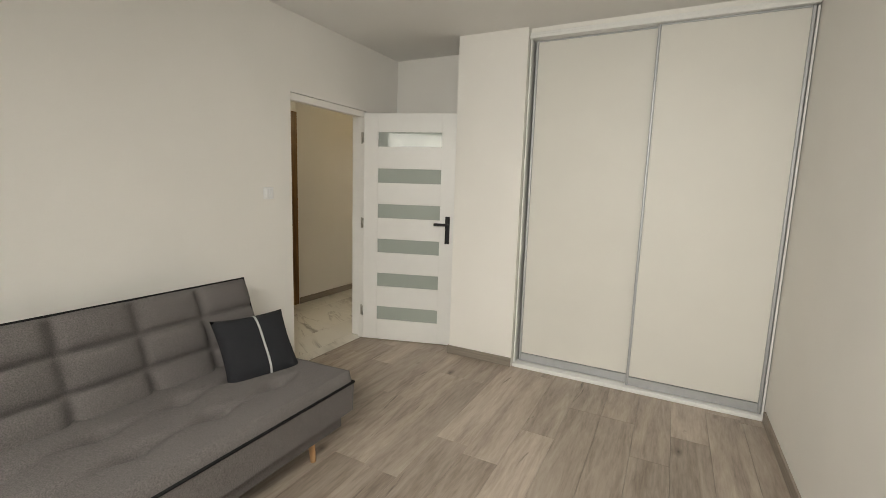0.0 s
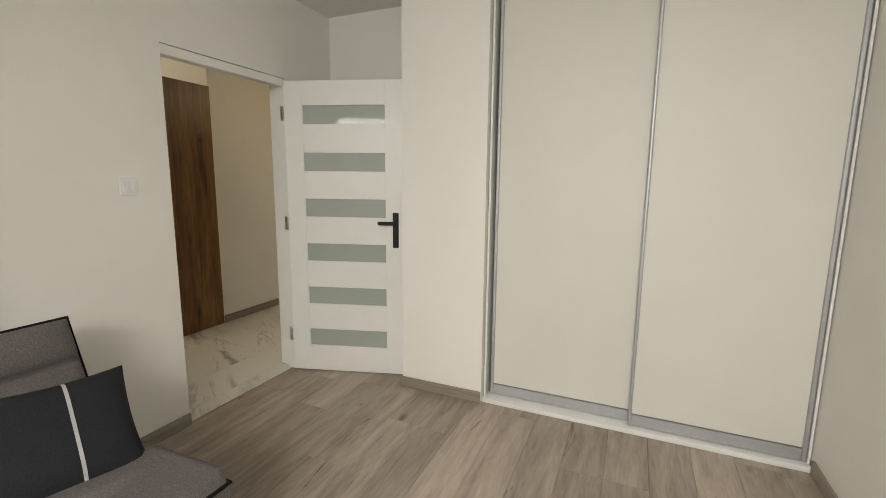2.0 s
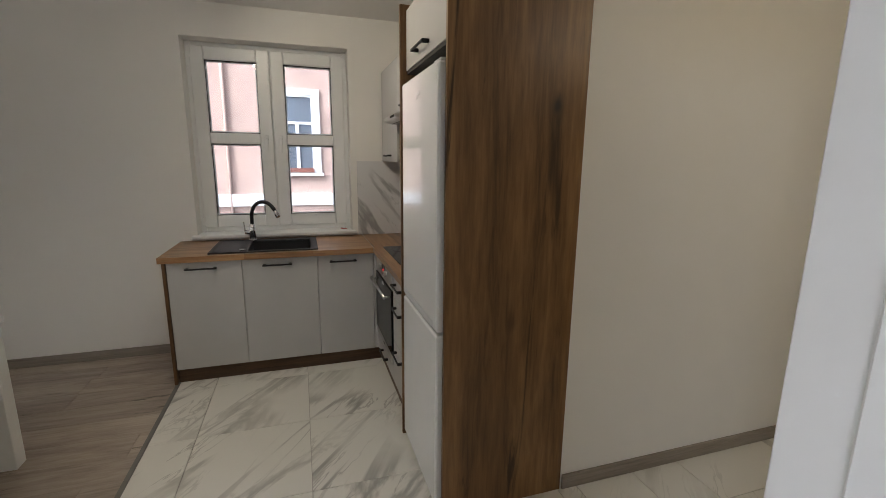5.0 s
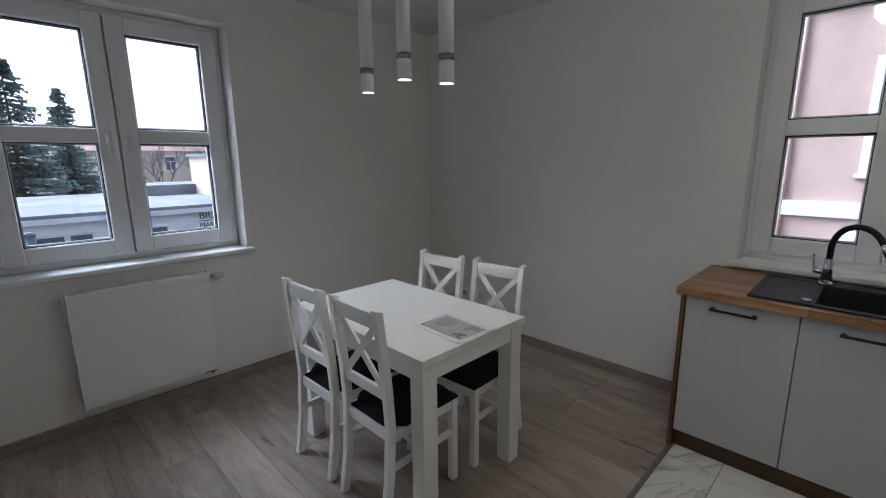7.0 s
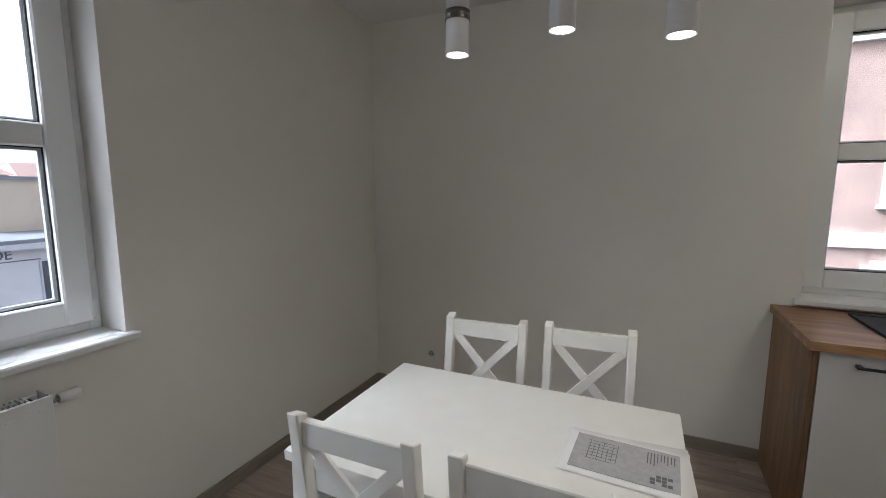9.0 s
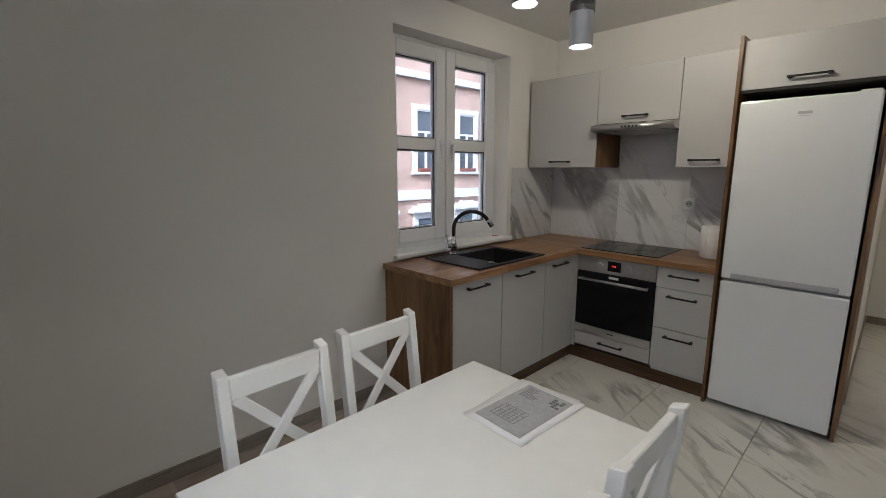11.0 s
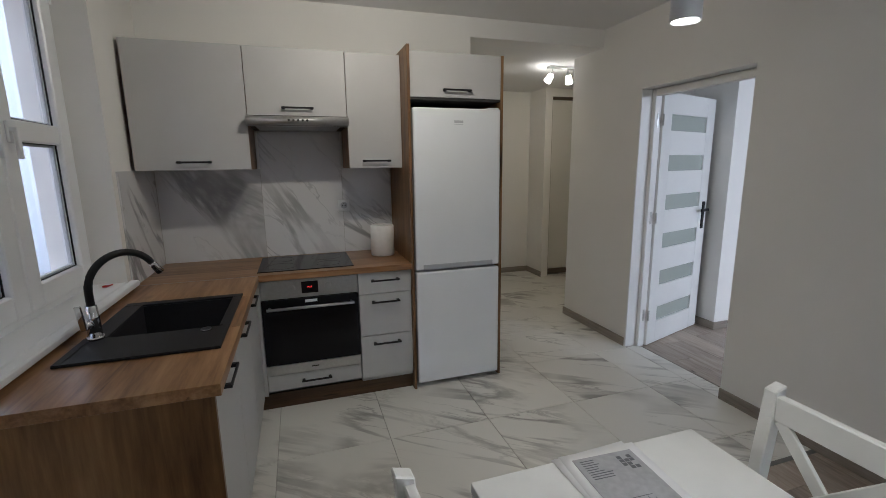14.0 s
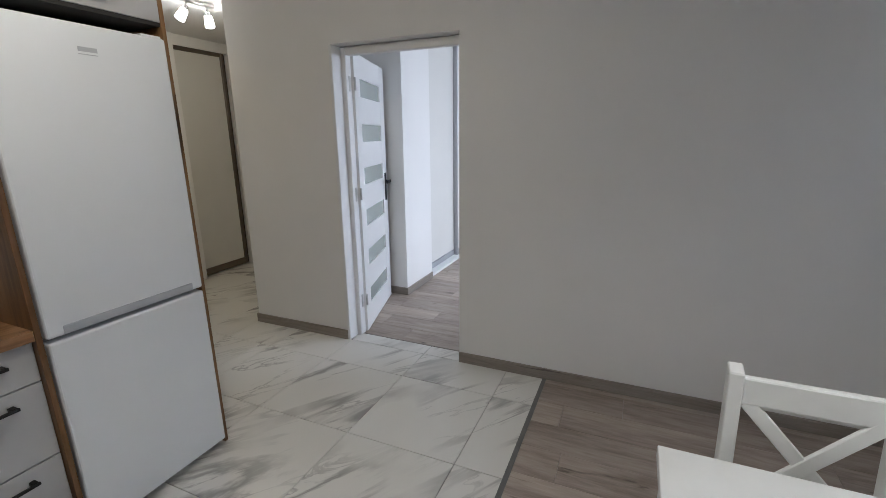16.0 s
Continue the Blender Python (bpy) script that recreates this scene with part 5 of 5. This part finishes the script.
def pink_house():
    X = -15.0
    e = thing("pink_house", (X, 3.0, GZ), "pink plastered town house with white window surrounds", "house")
    boxes("wall", [(X - 8, -14, GZ, X, 14.85, 8.6)], O["pink"], e)
    boxes("cornice", [(X, -14, 0.26, X + 0.10, 7.6, 0.58), (X, 7.6, 0.46, X + 0.10, 14.85, 0.78), (X, -14, 4.4, X + 0.14, 14.85, 4.62), (X, -14, 8.2, X + 0.35, 14.85, 8.6)], O["stucco"], e)
    boxes("roof", [(X - 8.2, -14.2, 8.6, X + 0.5, 14.9, 8.9)], O["red"], e)
    for y in (-11.2, -8.6, -5.2, -2.0, 2.62, 6.1, 8.35, 10.45, 12.5):
        up = 0.24 if y > 7 else 0.0
        facade_window(e, X, y, 1.2 + up, 0.86, 2.0, "y", 1)
        facade_window(e, X, y, 5.3 + up, 0.86, 1.9, "y", 1)
        facade_window(e, X, y, -1.75 + up, 0.86, 1.35, "y", 1)
        boxes("window_hood", [(X, y - 0.78, -0.22 + up, X + 0.22, y + 0.78, -0.10 + up), (X, y - 0.62, -0.10 + up, X + 0.16, y + 0.62, 0.0 + up), (X, y - 0.35, up, X + 0.12, y + 0.35, 0.07 + up)], O["stucco"], e)
        boxes("flower_box", [(X + 0.06, y - 0.4, 1.16 + up, X + 0.15, y + 0.4, 1.28 + up)], O["brown"], e)
    tube("downpipe", [(X + 0.06, 0.87, GZ), (X + 0.06, 0.87, 8.2)], 0.045, O["pink"], e)


def side_wall():
    e = thing("neighbour_house", (-7.2, 6.2, GZ), "white plastered neighbouring house wall", "house")
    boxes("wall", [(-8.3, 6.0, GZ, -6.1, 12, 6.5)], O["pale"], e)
    boxes("roof", [(-8.5, 5.8, 6.5, -5.9, 12.2, 6.7)], O["roof"], e)
    e = thing("weathered_house", (-20, 26, GZ), "weathered grey-beige plastered house with a dull red roof", "house")
    boxes("wall", [(-28, 19, GZ, -20, 34, 2.45)], O["weathered"], e)
    boxes("string_course", [(-20, 19, 1.75, -19.9, 34, 1.95), (-20, 19, 0.3, -19.92, 34, 0.42)], O["weathered"], e)
    for y in (20.1, 21.95, 24.2, 27.0, 30.0):
        facade_window(e, -20, y, -2.5, 0.6, 1.9, "y", 1)
    bm = bmesh.new()
    o = e.location
    a = [bm.verts.new(Vector(p) - o) for p in ((-28.3, 22.4, 2.45), (-19.7, 22.4, 2.45), (-19.7, 34.3, 2.45), (-28.3, 34.3, 2.45))]
    b = [bm.verts.new(Vector(p) - o) for p in ((-24, 27.5, 6.2), (-24, 34.3, 6.2))]
    for f in ((a[0], a[1], b[0]), (a[1], a[2], b[1], b[0]), (a[2], a[3], b[1]), (a[3], a[0], b[0], b[1]), (a[3], a[2], a[1], a[0])):
        bm.faces.new(f)
    finish("roof", bm, O["red"], e)



def low_building():
    Y = -14.5
    e = thing("office_pavilion", (-6, Y, GZ), "low white office pavilion with a grey flat roof", "building")
    boxes("wall", [(-24, Y - 9, GZ, 14, Y, -0.12)], O["pavilion"], e)
    boxes("roof", [(-24.3, Y - 9.3, -0.12, 14.3, Y + 0.35, 0.06), (-24, Y - 8.8, 0.06, -7.5, Y - 5.5, 0.5)], O["roof"], e)
    boxes("gutter", [(-24.3, Y + 0.35, -0.2, 14.3, Y + 0.42, -0.05)], O["stucco"], e)
    for x0, x1 in ((-2.9, -1.7), (-4.75, -3.35), (-6.75, -5.45), (-11.5, -9.6), (1.0, 2.6)):
        boxes("window_pane", [(x0, Y - 0.01, -1.75, x1, Y + 0.012, -0.62)], O["outwin"], e)
        m = x0 + (x1 - x0) * 0.42
        boxes("window_frame", [(x0 - 0.05, Y, -1.82, x0, Y + 0.05, -0.56), (x1, Y, -1.82, x1 + 0.05, Y + 0.05, -0.56), (x0, Y, -0.62, x1, Y + 0.05, -0.56), (x0, Y, -1.82, x1, Y + 0.05, -1.75), (m - 0.07, Y, -1.75, m + 0.07, Y + 0.045, -0.62)], O["stucco"], e)
    boxes("blue_panel", [(-7.55, Y, -1.25, -7.05, Y + 0.03, -0.75), (-8.0, Y, -1.6, -7.62, Y + 0.03, -1.2), (-7.55, Y, -1.7, -7.05, Y + 0.03, -1.3)], O["blue"], e)
    for body, size, z in (("BIUROE", 0.36, -0.47), ("MARKET", 0.235, -0.77)):
        fc = bpy.data.curves.new("sign_letters", "FONT")
        fc.body, fc.size, fc.extrude, fc.align_x = body, size, 0.01, "LEFT"
        fc.materials.append(O["sign"])
        t = new("sign_letters", fc)
        t.parent = e
        t.matrix_basis = pose(-7.75 + 6, 0.02, z - GZ, 90, 0, 180)
    boxes("sign_line", [(-9.6, Y, -0.555, -7.75, Y + 0.02, -0.53)], O["sign"], e)
    e = thing("roof_hut", (-10.8, Y - 4, 0.06), "cream plastered roof hut on the pavilion", "building")
    boxes("wall", [(-12.4, Y - 6, 0.06, -9.4, Y - 2.8, 1.7)], O["cream"], e)
    boxes("roof", [(-12.5, Y - 6.1, 1.7, -9.3, Y - 2.7, 1.82)], O["roof"], e)


def far_house(name, x, y, w, d, h, roof_h, mats, label):
    e = thing(name, (x, y, GZ), label, "house")
    boxes("wall", [(x - w / 2, y - d / 2, GZ, x + w / 2, y + d / 2, GZ + h)], mats[0], e)
    bm = bmesh.new()
    z0, z1 = h, h + roof_h
    a = [bm.verts.new((sx * (w / 2 + 0.3), sy * (d / 2 + 0.3), z0)) for sx, sy in ((-1, -1), (1, -1), (1, 1), (-1, 1))]
    r = [bm.verts.new((sx * w / 2 * 0.9, 0, z1)) for sx in (-1, 1)]
    for f in ((a[0], a[1], r[1], r[0]), (a[2], a[3], r[0], r[1]), (a[1], a[2], r[1]), (a[3], a[0], r[0]), (a[0], a[3], a[2], a[1])):
        bm.faces.new(f)
    finish("roof", bm, mats[1], e)
    boxes("chimney", [(x + w * 0.2, y - 0.4, GZ + z1 - 1.0, x + w * 0.2 + 0.8, y + 0.4, GZ + z1 + 0.7)], mats[1], e)
    n = max(2, int(w / 3))
    for i in range(n):
        for s in range(int(h // 3)):
            facade_window(e, y + d / 2, x - w / 2 + (i + 0.5) * w / n, GZ + 1.0 + 3.0 * s, 1.0, 1.4, "x", 1)


def spruce(x, y, height, seed, spread=0.24):
    rnd = random.Random(seed)
    e = thing("spruce_tree", (x, y, GZ), "dark green spruce tree with drooping branches", "tree", "spruce trees")
    tube("trunk", [(x, y, GZ), (x, y, GZ + height * 0.5), (x, y, GZ + height * 0.98)], height * 0.018, O["bark"], e, 10, 0.02)
    bm = bmesh.new()
    z = height * 0.12
    while z < height * 0.99:
        f = 1 - z / height
        reach = height * spread * (f ** 0.8) + 0.12
        n = 9 + int(13 * f)
        for i in range(n):
            a = rnd.uniform(0, 2 * math.pi)
            r = reach * rnd.uniform(0.55, 1.12)
            out = Vector((math.cos(a), math.sin(a), 0))
            side = Vector((-out.y, out.x, 0))
            base = Vector((0, 0, z + rnd.uniform(-0.1, 0.1)))
            m = max(3, int(r / 0.22))
            for k in range(1, m + 1):
                t = k / m
                p = base + out * r * t + Vector((0, 0, r * (-0.32 * t + 0.20 * t * t)))
                wdt = 0.16 + 0.36 * (1 - t) * min(1.0, r / 2)
                for s in (-1, 1):
                    q = p + side * s * wdt * rnd.uniform(0.7, 1.3) + out * rnd.uniform(-0.05, 0.2) + Vector((0, 0, -0.14 * rnd.uniform(0.4, 1.6)))
                    b = [bm.verts.new(p - out * 0.16), bm.verts.new(p + out * 0.12 + Vector((0, 0, 0.02))), bm.verts.new(q)]
                    bm.faces.new(b)
        z += height * (0.018 + 0.014 * f)
    tagged(finish("needles", bm, O["needle"], e), kind="stuff")


def bare_tree(x, y, height, seed):
    rnd = random.Random(seed)
    e = thing("bare_tree", (x, y, GZ), "leafless tree with fine reddish twigs", "tree", "bare trees")
    bm = bmesh.new()

    def limb(p, d, length, r, depth):
        q = p + d * length
        mid = (p + q) / 2 + Vector((rnd.uniform(-1, 1), rnd.uniform(-1, 1), rnd.uniform(-0.5, 1))) * length * 0.07
        add_tube(bm, [p, mid, q], r, 5, r * 0.6, caps=False)
        if depth == 0:
            return
        for i in range(3 if depth > 1 else 4):
            nd = (d + Vector((rnd.uniform(-1, 1), rnd.uniform(-1, 1), rnd.uniform(-0.2, 0.8))) * 0.75).normalized()
            limb(p + (q - p) * rnd.uniform(0.6, 1.0), nd, length * rnd.uniform(0.55, 0.8), r * 0.55, depth - 1)
    limb(Vector((0, 0, 0)), Vector((0, 0, 1)), height * 0.33, height * 0.016, 5)
    finish("branches", bm, O["twig"], e)


def street_lamp():
    x, y = -3.15, -8.6
    e = thing("street_lamp", (x, y, GZ), "black gooseneck street lamp post beside the pavilion", "street lamp")
    top = 0.2
    tube("post", [(x, y, GZ), (x, y, top)], 0.10, O["sign"], e, 14)
    tube("cap", [(x, y, top), (x, y, top + 0.06)], 0.12, O["sign"], e, 14, 0.05)
    c = Vector((x + 0.42, y, top - 0.55))
    tube("arm", [(x + 0.84, y, -1.6)] + arc(c, 0.42, 0, math.pi * 0.86, 14, (1, 0, 0), (0, 0, 1.25)), 0.04, O["sign"], e, 10)


pink_house()
side_wall()
low_building()
far_house("cream_house", 3.2, -40, 13, 9, 6.6, 2.6, (O["cream"], O["red"]), "cream plastered house with a red tiled roof")
far_house("plain_far_house", -17, -58, 15, 9, 6.0, 1.8, (O["cream"], O["red"]), "pale cream far house with a red roof")
far_house("grey_far_house", -36, -62, 18, 10, 5.5, 2.0, (O["cream"], O["red"]), "cream far house with a tiled roof")
spruce(-4.0, -30, 10.2, 3, 0.29)
spruce(-6.4, -33, 9.3, 8, 0.22)
bare_tree(-11.0, -31, 8.5, 5)
bare_tree(-15.5, -38, 8.5, 9)
bare_tree(-7.6, -42, 8.0, 11)
street_lamp()


# ---- floors, piece by piece ----
def slab_mesh(name, w, l, h, bevel, mat):
    bm = bmesh.new()
    add_box(bm, (-w / 2, -l / 2, -h), (w / 2, l / 2, 0), bevel)
    bmesh.ops.recalc_face_normals(bm, faces=bm.faces)
    me = bpy.data.meshes.new(name)
    bm.to_mesh(me)
    bm.free()
    me.materials.append(M[mat])
    return me


sizes = {}


def piece(name, x0, y0, x1, y1, gap, parent, mat, z=0.0):
    w, l = round(x1 - x0 - gap, 3), round(y1 - y0 - gap, 3)
    if w < 0.012 or l < 0.012:
        return
    key = (name, w, l)
    if key not in sizes:
        sizes[key] = slab_mesh(name, w, l, 0.012, 0.0012, mat)
    ob = new(name, sizes[key])
    ob.parent = parent
    ob.location = ((x0 + x1) / 2, (y0 + y1) / 2, z)


base = structure(boxes("floor", [(XW, YS, -0.1, XE, YH, -0.010), (-3.75, YH, -0.1, 0.6, 6.3, -0.010)], "grout"), "floor of grey wood planks and white marble tiles", "floor")


def planks(x0, x1, y0, y1, xstart, seed):
    """Planks along y, in courses of 0.2 m with shifted ends."""
    rnd = random.Random(seed)
    w, l = 0.20, 1.2
    x = xstart
    while x < x1:
        a, b = max(x, x0), min(x + w, x1)
        y = y0 - rnd.choice((0.0, 0.4, 0.8)) - rnd.uniform(0, 0.15)
        while y < y1:
            c, d = max(y, y0), min(y + l, y1)
            if b - a > 0.015 and d - c > 0.015:
                piece("plank", a, c, b, d, 0.0014, base, "plank")
            y += l
        x += w


TB = 1.79                                       # edge between planks and tiles
planks(XW, XP, YS, TB - 0.012, XW - 0.05, 21)
planks(XB - 0.012, XE, YS, YB, XB - 0.012, 22)
structure(boxes("trim_tile_edge", [(FX - 0.04, TB - 0.022, -0.01, XP - ST, TB + 0.002, 0.003)], "trim_grey"), "narrow grey metal strip between planks and tiles", "trim")
structure(boxes("trim_threshold", [(XB - 0.022, D0, -0.01, XB - 0.012, D1, 0.002)], "skirt"), "narrow threshold strip in the doorway", "trim")


def tiles(x0, x1, y0, y1):
    p = 0.60
    xs = [-3.265 + p * k for k in range(-6, 9)]
    ys = [2.025 + 0.598 * k for k in range(-2, 9)]
    for a, b in zip(xs, xs[1:]):
        for c, d in zip(ys, ys[1:]):
            piece("floor_tile", max(a, x0), max(c, y0), min(b, x1), min(d, y1), 0.003, base, "tile")


tiles(XW, XP, TB, YB)
tiles(XP, XB - 0.022, D0, D1)
tiles(-3.55, XP, YB, YH)
tiles(-3.55, 0.5, YH, 6.2)

# splashback slabs
splash = structure(boxes("splashback", [(XW + 0.0, YB - 0.006, CT1, -4.199, YB - 0.004, 1.50)], "grout"), "white marble splashback behind the worktop", "splashback")
for x0, x1, z1 in ((XW + 0.011, -5.105, 1.50), (-5.105, -4.56, 1.76), (-4.56, -4.199, 1.50)):
    boxes("splash_tile", [(x0 + 0.001, YB - 0.012, CT1 + 0.001, x1 - 0.001, YB - 0.0062, z1)], "splash", splash)
boxes("splash_tile", [(XW + 0.001, W1[1] + 0.05, CT1 + 0.001, XW + 0.010, YB - 0.013, 1.50)], "splash_side", splash)
